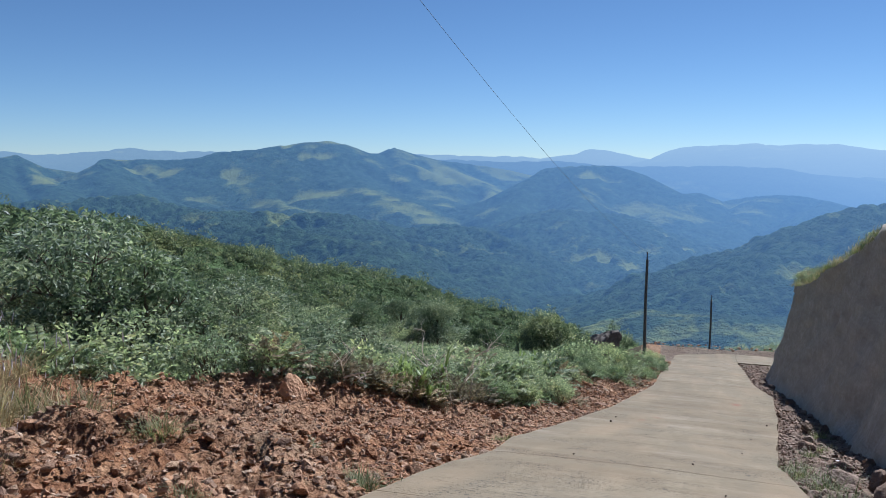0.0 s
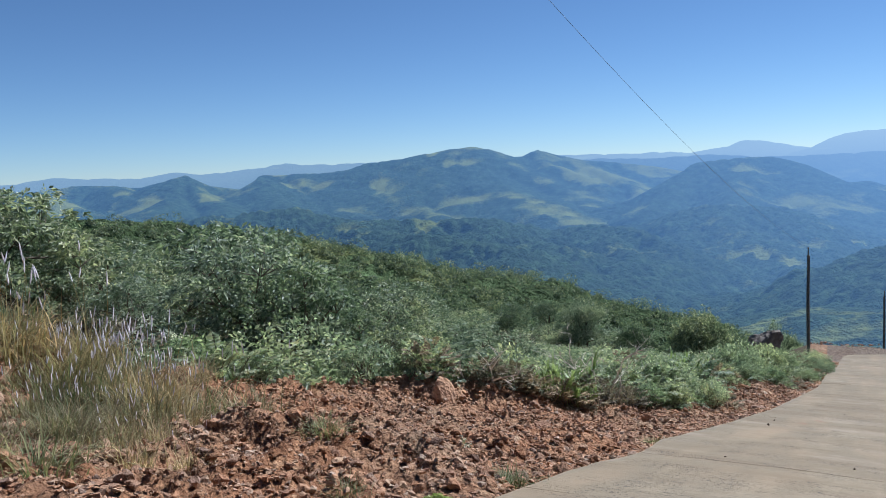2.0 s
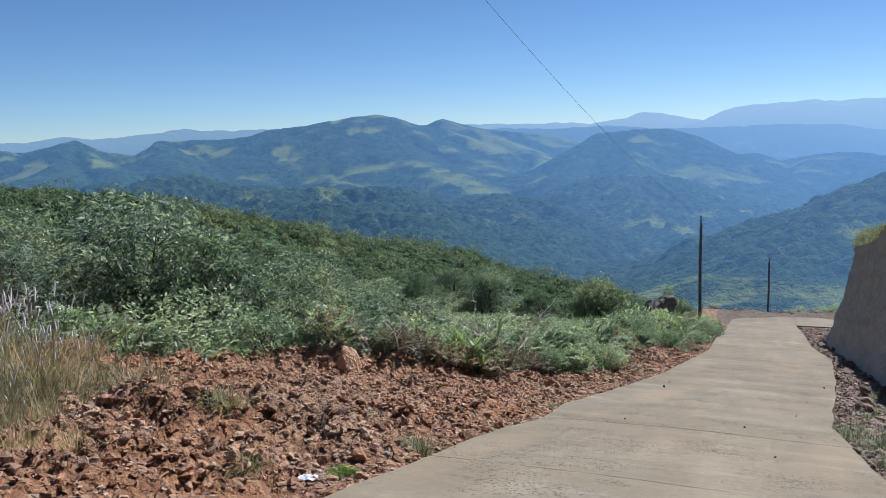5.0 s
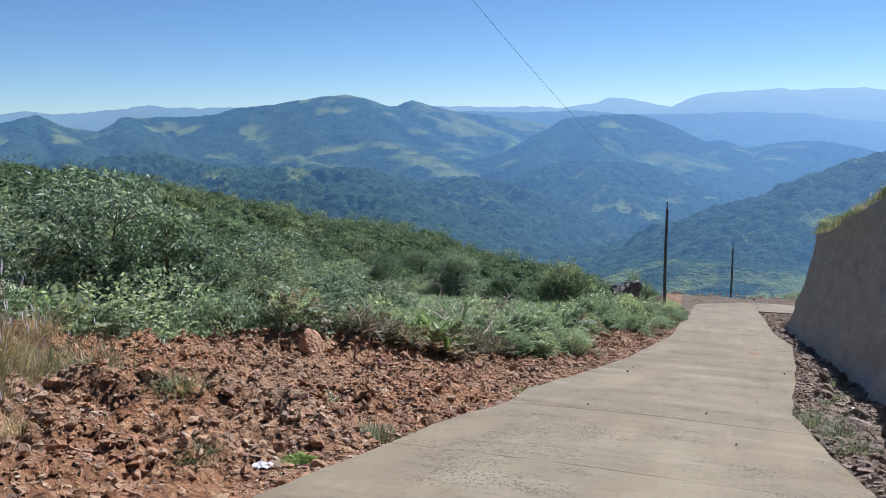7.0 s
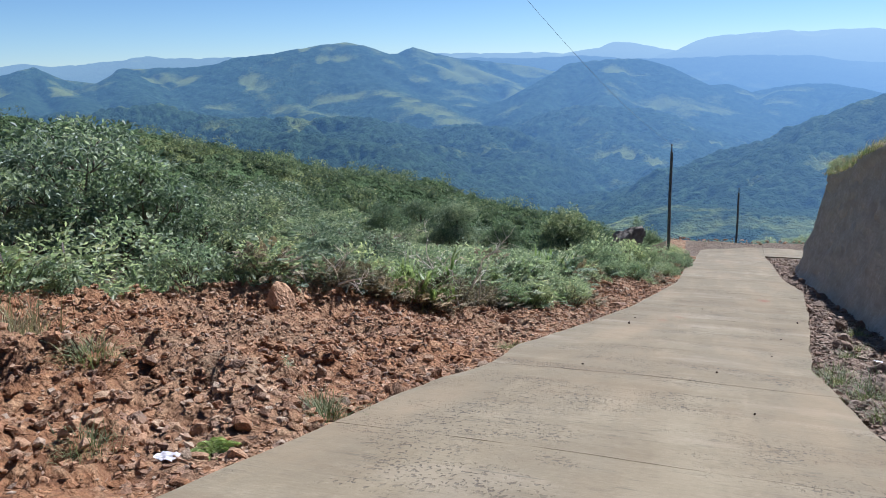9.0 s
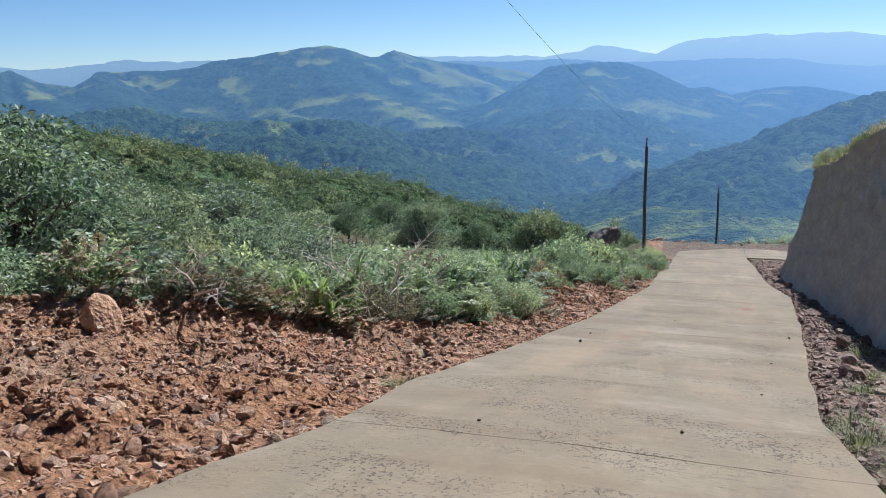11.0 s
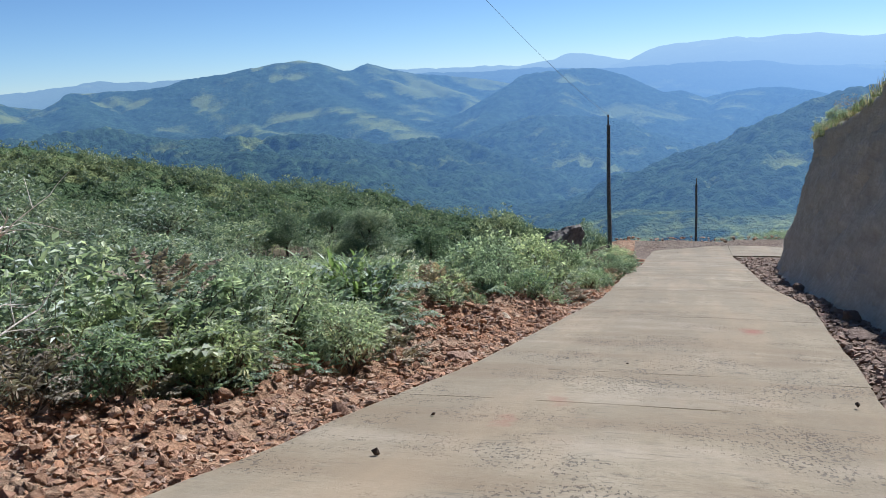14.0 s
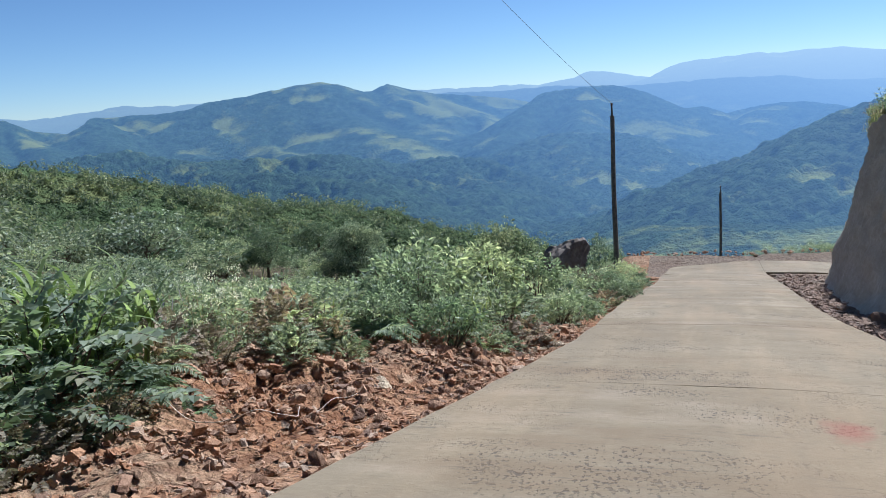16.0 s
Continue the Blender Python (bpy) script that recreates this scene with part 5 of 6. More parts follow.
def make_tree(seed, clumps=54, per=11, leaf=0.029, boughs=5):
    """Unit tree, about one metre high, to be scaled."""
    rng = np.random.RandomState(seed)
    pile = Pile()
    wood = Pile()
    lean = rng.normal(size=2) * 0.04
    top = np.array([lean[0], lean[1], 0.62])
    s = np.linspace(0, 1, 8)[:, None]
    p = s * top + np.array([0, 0, -0.05]) * (1 - s) + 0.015 * np.sin(s * 7 + seed)
    wood.add(*tube(p, np.linspace(0.026, 0.010, 8), 8))
    for k in range(17):
        a, up = k * 2.4 + rng.uniform(0, 0.7), -0.35 + 1.3 * (k + rng.rand()) / 17
        flat = math.sqrt(max(0.0, 1 - min(up, 1) ** 2))
        reach = rng.uniform(0.75, 1.1)
        c = np.array([0.34 * flat * math.cos(a) * reach, 0.34 * flat * math.sin(a) * reach, 0.50 + 0.36 * up * reach])
        limbs(rng, c[None], p[rng.randint(3, 7)], 0.009, wood, 0.6)
        k1 = rng.uniform(0.10, 0.17)
        (v, f), cc = crown(rng, c, (k1, k1, k1 * 0.75), max(4, int(clumps * 0.62)), per, leaf * 0.95, leaf, leaf * 0.46, -0.3, 0.3)
        limbs(rng, cc[:boughs], c - np.array([0, 0, 0.06]), 0.003, wood)
        pile.add(v, f)
    top = max(float(q[:, 2].max()) for q in pile.v)
    pile.v, wood.v = [q / top for q in pile.v], [q / top for q in wood.v]
    return plant("tree", "dark green bushy tree with long glossy leaves", "tree", "trees on the slope",
                 [("trunk", wood.mesh("trunk", BARK), ""), ("crown", pile.mesh("crown", TREELEAF), "")])


def make_bush(seed):
    """Unit bush with one dense lobed dome of leaves on a short trunk."""
    rng = np.random.RandomState(seed)
    pile, wood = Pile(), Pile()
    s = np.linspace(0, 1, 6)[:, None]
    wood.add(*tube(s * np.array([0.02, 0.01, 0.65]) + 0.01 * np.sin(s * 6), np.linspace(0.022, 0.009, 6), 7))
    for k in range(7):
        a = k * 2.4
        c = np.array([0.15 * math.cos(a), 0.15 * math.sin(a), 0.36 + 0.44 * rng.rand()]) if k else np.array([0, 0, 0.78])
        limbs(rng, c[None], np.array([0.01, 0, 0.35]), 0.008, wood, 0.6)
        (v, f), cc = crown(rng, c, (0.17, 0.17, 0.16), 110, 11, 0.022, 0.024, 0.012, -0.5, 0.2)
        pile.add(v, f)
    top = max(float(q[:, 2].max()) for q in pile.v)
    pile.v, wood.v = [q / top for q in pile.v], [q / top for q in wood.v]
    return plant("tree", "dense round-topped dark green bush tree", "tree", "bush trees",
                 [("trunk", wood.mesh("trunk", BARK), ""), ("crown", pile.mesh("crown", TREELEAF), "")])


def make_tall_grass(seed, plumes=26, mat=None, k=170):
    rng = np.random.RandomState(seed)
    pos = np.concatenate([rng.normal(size=(k, 2)) * 0.22, np.zeros((k, 1))], 1)
    head = np.arctan2(pos[:, 1], pos[:, 0]) + rng.normal(size=k) * 0.9
    v, f = blades(pos, head, rng.uniform(0.5, 1.25, k), rng.uniform(0.008, 0.019, k), rng.uniform(0.4, 2.3, k))
    pieces = [("blade_tuft", mesh_from("blade_tuft", v, f, mat or DRYGRASS), "")]
    if plumes:
        st, pl = Pile(), Pile()
        for _ in range(plumes):
            b = np.array([*(rng.normal(size=2) * 0.28), 0])
            h = rng.uniform(1.0, 1.3)
            lean = rng.normal(size=2) * 0.16
            s = np.linspace(0, 1, 6)[:, None]
            p = b + s * np.array([0, 0, h]) + s ** 2 * np.array([lean[0], lean[1], 0])
            st.add(*tube(p, np.full(6, 0.003), 3))
            d = unit(p[-1] - p[-2])
            q = p[-1] + np.outer(np.linspace(-0.02, rng.uniform(0.12, 0.22), 6), d)
            pl.add(*tube(q, np.array([0.003, 0.009, 0.011, 0.010, 0.008, 0.002]), 5))
        pieces += [("stalk", st.mesh("stalk", DRYGRASS), ""), ("plume", pl.mesh("plume", PLUME), "pale pinkish-white seed plumes")]
    return plant("grass_clump", "tall dry grass clump" + (" with pale seed plumes" if plumes else " of green and straw blades"), "grass", "tall grass clumps", pieces)


def make_cane(seed):
    rng = np.random.RandomState(seed)
    st, P = Pile(), []
    v_all = Pile()
    for _ in range(13):
        b = np.array([*(rng.normal(size=2) * 0.16), -0.05])
        h = rng.uniform(0.35, 0.85)
        lean = rng.normal(size=2) * 0.22
        s = np.linspace(0, 1, 6)[:, None]
        p = b + s * np.array([0, 0, h]) + s ** 2 * np.array([lean[0], lean[1], 0])
        st.add(*tube(p, np.linspace(0.012, 0.005, 6), 5))
        k = 8
        t = rng.uniform(0.25, 1.0, k)
        pos = np.stack([np.interp(t, s[:, 0], p[:, i]) for i in range(3)], 1)
        v, f = blades(pos, rng.uniform(0, 6.28, k), rng.uniform(0.5, 0.9, k), rng.uniform(0.035, 0.055, k), rng.uniform(1.3, 2.7, k), 6)
        v_all.add(v, f)
    return plant("cane_clump", "bright green cane clump with arching strap leaves", "cane", "cane clumps",
                 [("stem", st.mesh("stem", GREENGRASS), ""), ("foliage", v_all.mesh("foliage", CANE), "")])


def make_weed(seed):
    rng = np.random.RandomState(seed)
    st, fl = Pile(), Pile()
    LP, LA, LN = [], [], []
    for _ in range(9):
        b = np.array([*(rng.normal(size=2) * 0.1), -0.05])
        h = rng.uniform(0.6, 1.1)
        tip = b + np.array([*(rng.normal(size=2) * 0.2), h])
        s = np.linspace(0, 1, 5)[:, None]
        p = b + s * (tip - b)
        st.add(*tube(p, np.linspace(0.006, 0.003, 5), 4))
        for t in rng.uniform(0.2, 0.95, 26):
            LP.append(b + t * (tip - b))
            LA.append(np.array([*rng.normal(size=2), rng.uniform(-0.2, 0.6)]))
            LN.append(np.array([*(rng.normal(size=2) * 0.3), 1.0]))
        k = 26
        pos = tip + rng.normal(size=(k, 3)) * np.array([0.05, 0.05, 0.02])
        fl.add(*leaves(pos, rng.normal(size=(k, 3)) + np.array([0, 0, 0.5]), rng.normal(size=(k, 3)), np.full(k, 0.028), np.full(k, 0.02)))
    n = len(LP)
    v, f = leaves(np.array(LP), np.array(LA), np.array(LN), rng.uniform(0.06, 0.13, n), rng.uniform(0.03, 0.055, n))
    return plant("flowering_weed", "tall green weed with clustered white flower heads", "weed", "flowering weeds",
                 [("stem", st.mesh("stem", GREENGRASS), ""), ("foliage", mesh_from("foliage", v, f, BROAD), ""), ("flower_head", fl.mesh("flower_head", FLOWER), "small white flower heads")])


def make_dry_shrub(seed):
    rng = np.random.RandomState(seed)
    wood = Pile()
    tips = unit(rng.normal(size=(40, 3)) + np.array([0, 0, 0.6])) * rng.uniform(0.3, 0.8, (40, 1))
    tips[:, 2] = np.abs(tips[:, 2])
    limbs(rng, tips, np.array([0, 0, -0.05]), 0.008, wood)
    (v, f), _ = crown(rng, (0, 0, 0.4), (0.5, 0.5, 0.35), 40, 7, 0.1, 0.07, 0.025)
    return plant("dry_shrub", "withered brown shrub with thin twigs", "shrub", "withered shrubs",
                 [("stem", wood.mesh("stem", BARK), ""), ("foliage", mesh_from("foliage", v, f, DEADLEAF), "")])


def dead_branch(x, y, z, size, seed, label, way=(0.7, -0.2, 0.35)):
    rng = np.random.RandomState(seed)
    wood = Pile()

    def grow(p, d, ln, r, depth):
        s = np.linspace(0, 1, 6)[:, None]
        bend = rng.normal(size=3) * 0.25 * ln
        q = p + s * d * ln + s ** 2 * bend
        wood.add(*tube(q, np.linspace(r, r * 0.55, 6), 5))
        if depth:
            for _ in range(3):
                t = rng.randint(2, 6)
                grow(q[t], unit(d + rng.normal(size=3) * 0.7), ln * rng.uniform(0.45, 0.7), r * 0.55, depth - 1)

    grow(np.zeros(3), unit(np.array(way)), size, 0.024, 3)
    ob = new("dead_branch", wood.mesh("dead_branch", PALEWOOD))
    ob.location = (x, y, z)
    return tagged(ob, label, "branch", "dead branches")


SKY_LINE = curve([(-70, 1.5), (-62, 2.3), (-58, 0.3), (-56, -0.6), (-54.5, -1.4), (-49.6, -2.5), (-46, -2.7), (-42, -3.1), (-38, -4.0), (-36, -4.6), (-34, -5.4), (-32.4, -5.7), (-30.4, -7.4), (-27.2, -8.9), (-24, -10.1), (-19.2, -10.7), (-14.8, -11.4), (-11.2, -11.7), (-8.1, -11.9), (-4, -11.6), (10, -10.8)])


LOW_LINE = curve([(-90, 5), (-62, -2), (-48, -5.5), (-42, -7.5), (-37, -9.8), (-34, -11.2), (-31, -11.2), (-27, -11.6), (-19, -12.4), (-12.5, -12.5), (-7, -11.6), (10, -10)])


def room_above(x, y):
    """How high growth may stand before it would hide the valley from the lane."""
    az = math.degrees(math.atan2(x, y))
    line = float(SKY_LINE(az))
    if y < 61 and -9.0 < az < -5.4:
        line = min(line, -12.6)
    room = 1.9 + math.hypot(x, y) * math.tan(radians(line))
    if y > 25 and math.hypot(x, y - 21.2) < 60:
        low = float(LOW_LINE(math.degrees(math.atan2(x, y - 21.2))))
        room = min(room, -3.1 + math.hypot(x, y - 21.2) * math.tan(radians(low)))
    return room - float(land_z(x, y))


def place(proto, x, y, h, unit_h, rng, sink=0.03, squash=1.0):
    k = h / unit_h
    m = Matrix.Translation((x, y, float(land_z(x, y)) - sink)) @ Matrix.Rotation(rng.uniform(0, 6.28), 4, "Z")
    return copy_thing(proto, m @ Matrix.Diagonal((k * squash, k * squash, k, 1)))


def plant_slope():
    rng = np.random.RandomState(21)
    broad = [make_broad_shrub(31), make_broad_shrub(32), make_broad_shrub(33, None, 0.07)]
    feather = [make_feather_shrub(41), make_feather_shrub(42), make_feather_shrub(43)]
    thin = {"broad": [make_broad_shrub(s, None, 0.09, 54, 8) for s in (34, 35, 36)], "feather": [make_feather_shrub(s, None, "feathery green shrub", 46, 6, 0.085) for s in (44, 45, 46)]}
    fern = [make_fern(51), make_fern(52)]
    young = [make_fern(53, CANE, "small bright yellow-green fern growing out of the stones")]
    bushes = [make_bush(68), make_bush(69)]
    trees = [make_tree(61), make_tree(62), make_tree(63)]
    far_trees = [make_tree(64, 22, 6, 0.058, 0), make_tree(65, 22, 6, 0.058, 0), make_tree(66, 22, 6, 0.058, 0)]
    grass = [make_tall_grass(71, 5), make_tall_grass(72, 2), make_tall_grass(73, 0, GREENGRASS)]
    tuft = [make_tall_grass(74, 0, GREENGRASS, 75), make_tall_grass(75, 0, DRYGRASS, 75)]
    cane = [make_cane(81), make_cane(82)]
    weed = [make_weed(91), make_weed(92)]
    dry = [make_dry_shrub(95), make_feather_shrub(96, DEADLEAF, "withered brown feathery shrub among the green ones")]

    def put(kinds, x, y, h, unit_h, squash=1.0, cap=True, sink=0.03):
        if cap and (x > -8 and abs(y - 17.8) < 0.9 or x > -7.2 and abs(y - 19.3) < 0.8 or -8.5 < x < -4 and abs(y - 28.6) < 1.2) and kinds is not cane:
            return
        if cap:
            h = min(h, room_above(x, y) * (rng.uniform(0.72, 1.04) if h > 3 else rng.uniform(0.8, 1.03)))
        if h < 0.3:
            return
        p = kinds[rng.randint(len(kinds))]
        place(p, x, y, h, unit_h, rng, sink, squash)

    # named plants
    for x, y, h in ((-6.45, 17.8, 1.45), (-6.9, 17.3, 1.0), (-6.2, 18.1, 1.0), (-5.5, 26.5, 1.25), (-5.75, 26.9, 1.5), (-5.35, 27.1, 1.3), (-6.1, 27.4, 1.5), (-7.0, 28.6, 1.7), (-8.0, 28.4, 1.6), (-5.9, 25.9, 0.9), (-4.9, 30.6, 0.6), (-7.2, 33.5, 1.6)):
        put(cane, x, y, h, 1.25, 1.0, False)
    put(weed, -4.6, 21.9, 1.05, 1.1, 0.8, False)
    put(weed, -4.9, 22.6, 0.9, 1.1, 0.8, False)
    for x, y, h in ((-5.6, 28.7, 1.25), (-5.85, 29.3, 1.4), (-5.4, 29.1, 1.15), (-6.5, 28.9, 1.4), (-7.6, 25.6, 1.0), (-6.6, 33.5, 1.5), (-7.3, 34.6, 1.4)):
        put(weed, x, y, h, 1.1, 0.6, False)
    # mixed growth along the crest of the rubble
    for x, y, h, kinds, unit_h in ((-4.75, 26.6, 0.5, fern, 0.75), (-4.95, 27.1, 0.6, fern, 0.75), (-4.5, 26.95, 0.4, fern, 0.75), (-5.2, 26.2, 0.5, fern, 0.75), (-4.55, 28.95, 0.55, feather, 0.95), (-4.8, 29.3, 0.6, feather, 0.95), (-4.2, 29.6, 0.45, feather, 0.95),
                                   (-5.2, 28.3, 0.6, dry, 0.8), (-5.5, 28.0, 0.7, dry, 0.8), (-5.1, 29.5, 0.7, dry, 0.8), (-6.3, 29.6, 1.2, dry, 0.8), (-5.3, 30.2, 0.9, dry, 0.8), (-6.9, 30.6, 1.4, dry, 0.8), (-8.2, 31.5, 1.6, dry, 0.8), (-7.3, 32.0, 1.5, dry, 0.8), (-9.4, 32.8, 1.9, dry, 0.8),
                                   (-6.0, 30.9, 1.3, feather, 0.95), (-7.6, 31.0, 1.7, feather, 0.95), (-8.8, 31.8, 1.8, feather, 0.95), (-6.6, 31.6, 1.2, feather, 0.95), (-5.8, 28.5, 1.0, grass, 1.3), (-6.6, 30.0, 1.3, grass, 1.3), (-7.9, 32.4, 1.7, grass, 1.3), (-9.8, 33.6, 2.0, feather, 0.95), (-8.5, 34.0, 1.9, dry, 0.8)):
        put(kinds, x, y, h, unit_h, 0.9, False)
    # the round broadleaf bush beside the lower lane, with smaller ones
    for x, y, h in ((-4.9, 34.2, 1.9), (-5.6, 35.2, 2.1), (-4.3, 35.8, 1.6), (-6.3, 36.6, 2.2), (-4.6, 32.9, 1.2), (-3.9, 38.4, 1.3)):
        put(broad, x, y, h, 1.05, 0.95, False)
    put(grass[2:], -5.1, 20.6, 0.55, 1.2, 1.3)
    for k in range(26):
        y = 15.2 + 5.4 * rng.rand()
        put(dry, float(growth_x(y)) - 0.1 - 1.0 * rng.rand(), y, rng.uniform(0.4, 0.85), 0.8, 1.1, False)
    put(grass[2:], -5.4, 20.2, 0.45, 1.2, 1.3)
    for x, y, h in ((-7.2, 16.3, 0.7), (-7.6, 15.7, 0.6), (-6.8, 16.6, 0.6), (-7.9, 15.9, 0.7), (-6.6, 18.9, 0.6), (-5.9, 19.4, 0.55), (-6.3, 19.9, 0.7), (-4.4, 25.0, 0.5), (-5.2, 30.4, 0.6), (-4.6, 30.0, 0.45)):
        put(dry, x, y, h, 0.8)
    # the stand of trees below the road: a near group, more behind it
    for a, r, k in ((-42, 33, 1.0), (-39.5, 31, 0.9), (-37.5, 34, 1.02), (-35, 31, 0.95), (-33.2, 33, 1.0), (-31.5, 30, 0.88), (-30, 34, 0.9), (-44.5, 36, 0.97), (-47.5, 44, 0.98), (-50, 40, 0.88), (-52.5, 50, 1.0), (-55, 44, 0.9),
                    (-57, 56, 1.03), (-58.5, 40, 1.1), (-60.5, 46, 1.0), (-45.5, 58, 1.0), (-41, 55, 0.97), (-38.5, 60, 0.98), (-49, 66, 1.03), (-53.5, 70, 1.05), (-36, 52, 0.95), (-43.5, 74, 1.02)):
        x, y = r * math.sin(radians(a)), r * math.cos(radians(a))
        h = room_above(x, y) * k * rng.uniform(0.95, 1.03)
        put(trees if r < 50 else far_trees, x, y, h + 0.3, 1.0, rng.uniform(1.0, 1.3), False, 0.3)
    for x, y, top, wide in ((-15.9, 82.0, -12.3, 0.95), (-17.6, 82.5, -13.6, 0.8), (-14.6, 81.5, -13.6, 0.7), (-25.5, 75.5, -11.2, 1.1), (-28.2, 81.0, -12.0, 1.1), (-27.0, 77.5, -12.2, 1.2), (-11.0, 99.0, -16.6, 0.6), (-9.0, 97.5, -17.2, 0.55), (-21.5, 79, -13.4, 1.0), (-32, 82, -12.2, 1.2), (-34.5, 78, -12.0, 1.2)):
        put(bushes, x, y, top - float(land_z(x, y)) + 0.5, 1.0, wide, False, 0.5)
    # dry grass in front of the tall heap and by the road
    for _ in range(58):
        t = rng.rand()
        x, y = -6.9 - 3.0 * t + rng.normal() * 0.75, 4.6 + 3.6 * t + rng.normal() * 0.6
        put(grass[:2], x, y, (0.5 + 0.62 * t) * rng.uniform(0.75, 1.1), 1.3, 1.0, False)
    for _ in range(44):
        put(grass[:2] if rng.rand() < 0.8 else grass[2:], -9.5 + rng.normal() * 0.75, 7.2 + rng.normal() * 0.75, rng.uniform(0.85, 1.45), 1.3, 1.0, False)
    for _ in range(26):
        put(tuft[1:] if rng.rand() < 0.8 else tuft[:1], -8.6 + rng.normal() * 0.9, 5.5 + rng.normal() * 0.6, rng.uniform(0.4, 0.8), 1.2, 1.3, False)
    for x, y, h in ((-3.25, 7.3, 0.36), (-3.45, 7.5, 0.3), (-5.6, 7.2, 0.4), (-4.2, 5.6, 0.3), (-5.9, 3.7, 0.6), (-6.2, 3.3, 0.5), (-3.45, 13.9, 0.3)):
        put(grass[2:], x, y, h, 1.2, 1.6, False)
    put(young, -3.5, 6.1, 0.36, 0.75, 0.75, False)
    put(weed, -4.6, 7.6, 0.24, 1.1, 1.2, False)
    put(weed, -5.5, 7.2, 0.26, 1.1, 1.3, False)
    put(weed, -5.0, 9.6, 0.4, 1.1, 0.9, False)
    # first row behind the rubble
    for _ in range(225):
        y = 8.5 + 50 * rng.rand() ** 1.2
        x = float(growth_x(y)) - 0.3 - 2.6 * rng.rand() ** 0.8
        q = rng.rand()
        h = 0.5 + 1.1 * rng.rand() ** 1.4
        if q < 0.36:
            put(feather, x, y, h, 0.95, 1.2)
        elif q < 0.49:
            put(fern, x, y, h * 0.6, 0.75)
        elif q < 0.80:
            put(broad, x, y, h, 1.05, 1.1)
        elif q < 0.84:
            put(cane, x, y, h * 0.9, 1.25, 0.9)
        elif q < 0.88:
            put(weed, x, y, h, 1.1)
        elif q < 0.97:
            put(dry, x, y, h * 0.8, 0.8)
        else:
            put(weed, x, y, h * 0.8, 1.1)
    # joined scrub farther off
    heaps = {"broad": Pile(), "feather": Pile()}

    def heap(x, y, h, squash):
        h = min(h, room_above(x, y) * rng.uniform(0.35, 1.05))
        if h < 0.3 or -8.5 < x < -4 and 25.5 < y < 30.5:
            return
        kind, protos, unit_h = (("broad", thin["broad"], 1.05), ("feather", thin["feather"], 0.95))[int(rng.rand() < (0.55 if y < 30 else 0.4))]
        me = next(c for c in protos[rng.randint(3)].children if c.name.startswith("foliage")).data
        v = np.empty(len(me.vertices) * 3, dtype=np.float32)
        me.vertices.foreach_get("co", v)
        f = np.empty(len(me.polygons) * 3, dtype=np.int32)
        me.polygons.foreach_get("vertices", f)
        f = f.reshape(-1, 3)
        k = min(h / unit_h, 1.35)
        v = v.reshape(-1, 3) * k
        lift = h - k * unit_h
        a = rng.uniform(0, 6.28)
        c, sn = math.cos(a), math.sin(a)
        v = np.stack([(v[:, 0] * c - v[:, 1] * sn) * squash, (v[:, 0] * sn + v[:, 1] * c) * squash, v[:, 2]], 1)
        foot = np.array([x, y, float(land_z(x, y)) - 0.1])
        heaps[kind].add(v + foot + np.array([0, 0, lift]), f)
        if lift > 0.2:
            heaps[kind].add(*tube([foot, foot + np.array([0.1, 0.05, lift + 0.5])], [0.03, 0.015], 4))

    # sprays that hang over the edge of the rubble
    for _ in range(64):
        y = 18.5 + 32 * rng.rand() ** 1.2
        x = float(growth_x(y)) - 0.25 + 0.45 * rng.rand()
        put(feather if rng.rand() < 0.45 else broad if rng.rand() < 0.4 else dry, x, y, rng.uniform(0.35, 0.75), 0.95, 1.2, True, 0.06)
    # low growth beside the lower lane
    for _ in range(75):
        y = 31 + 23 * rng.rand()
        x = float(edge_left(y)) - 0.75 - 1.5 * rng.rand()
        heap(x, y, rng.uniform(0.5, 1.2), 1.3)
    # low growth under the first trees
    for _ in range(85):
        y = 8 + 16 * rng.rand()
        x = float(growth_x(y)) - 0.9 - 5.5 * rng.rand()
        heap(x, y, rng.uniform(0.7, 1.9), 1.3)
    # thicket down the slope
    for _ in range(150):
        y = 10 + 48 * rng.rand() ** 0.85
        x = float(crest_x(min(y, 60))) - 2.0 - 10 * rng.rand() ** 1.2
        h = rng.uniform(1.3, 3.0)
        q = rng.rand()
        if q < 0.94:
            heap(x, y, h, 1.2)
        else:
            put(weed, x, y, h * 0.8, 1.1)
    for _ in range(225):
        y = 30 + 55 * rng.rand() ** 0.85
        x = float(crest_x(min(y, 60))) - 3.0 - 24 * rng.rand()
        heap(x, y, rng.uniform(1.8, 3.8), 1.2)
    for _ in range(190):
        heap(rng.uniform(-42, -12), rng.uniform(58, 84), rng.uniform(1.6, 3.4), 1.5)
    for _ in range(130):
        heap(rng.uniform(-26, -8), rng.uniform(31, 62), rng.uniform(1.0, 2.4), 1.3)
    for _ in range(170):
        heap(rng.uniform(-11, 16), 68.1 + 7 * rng.rand() ** 1.4, rng.uniform(0.5, 1.6), 1.3)
    for _ in range(120):
        heap(rng.uniform(-16, 18), rng.uniform(75, 96), rng.uniform(1.5, 3.5), 1.2)
    for kind, mat, words in (("broad", BROAD, "dense leafy green scrub covering the lower slope"), ("feather", FEATHER, "dense feathery green scrub covering the lower slope")):
        tagged(new("scrub", heaps[kind].mesh("scrub", mat)), words, "scrub", kind="stuff")
    # trees farther out
    n = 0
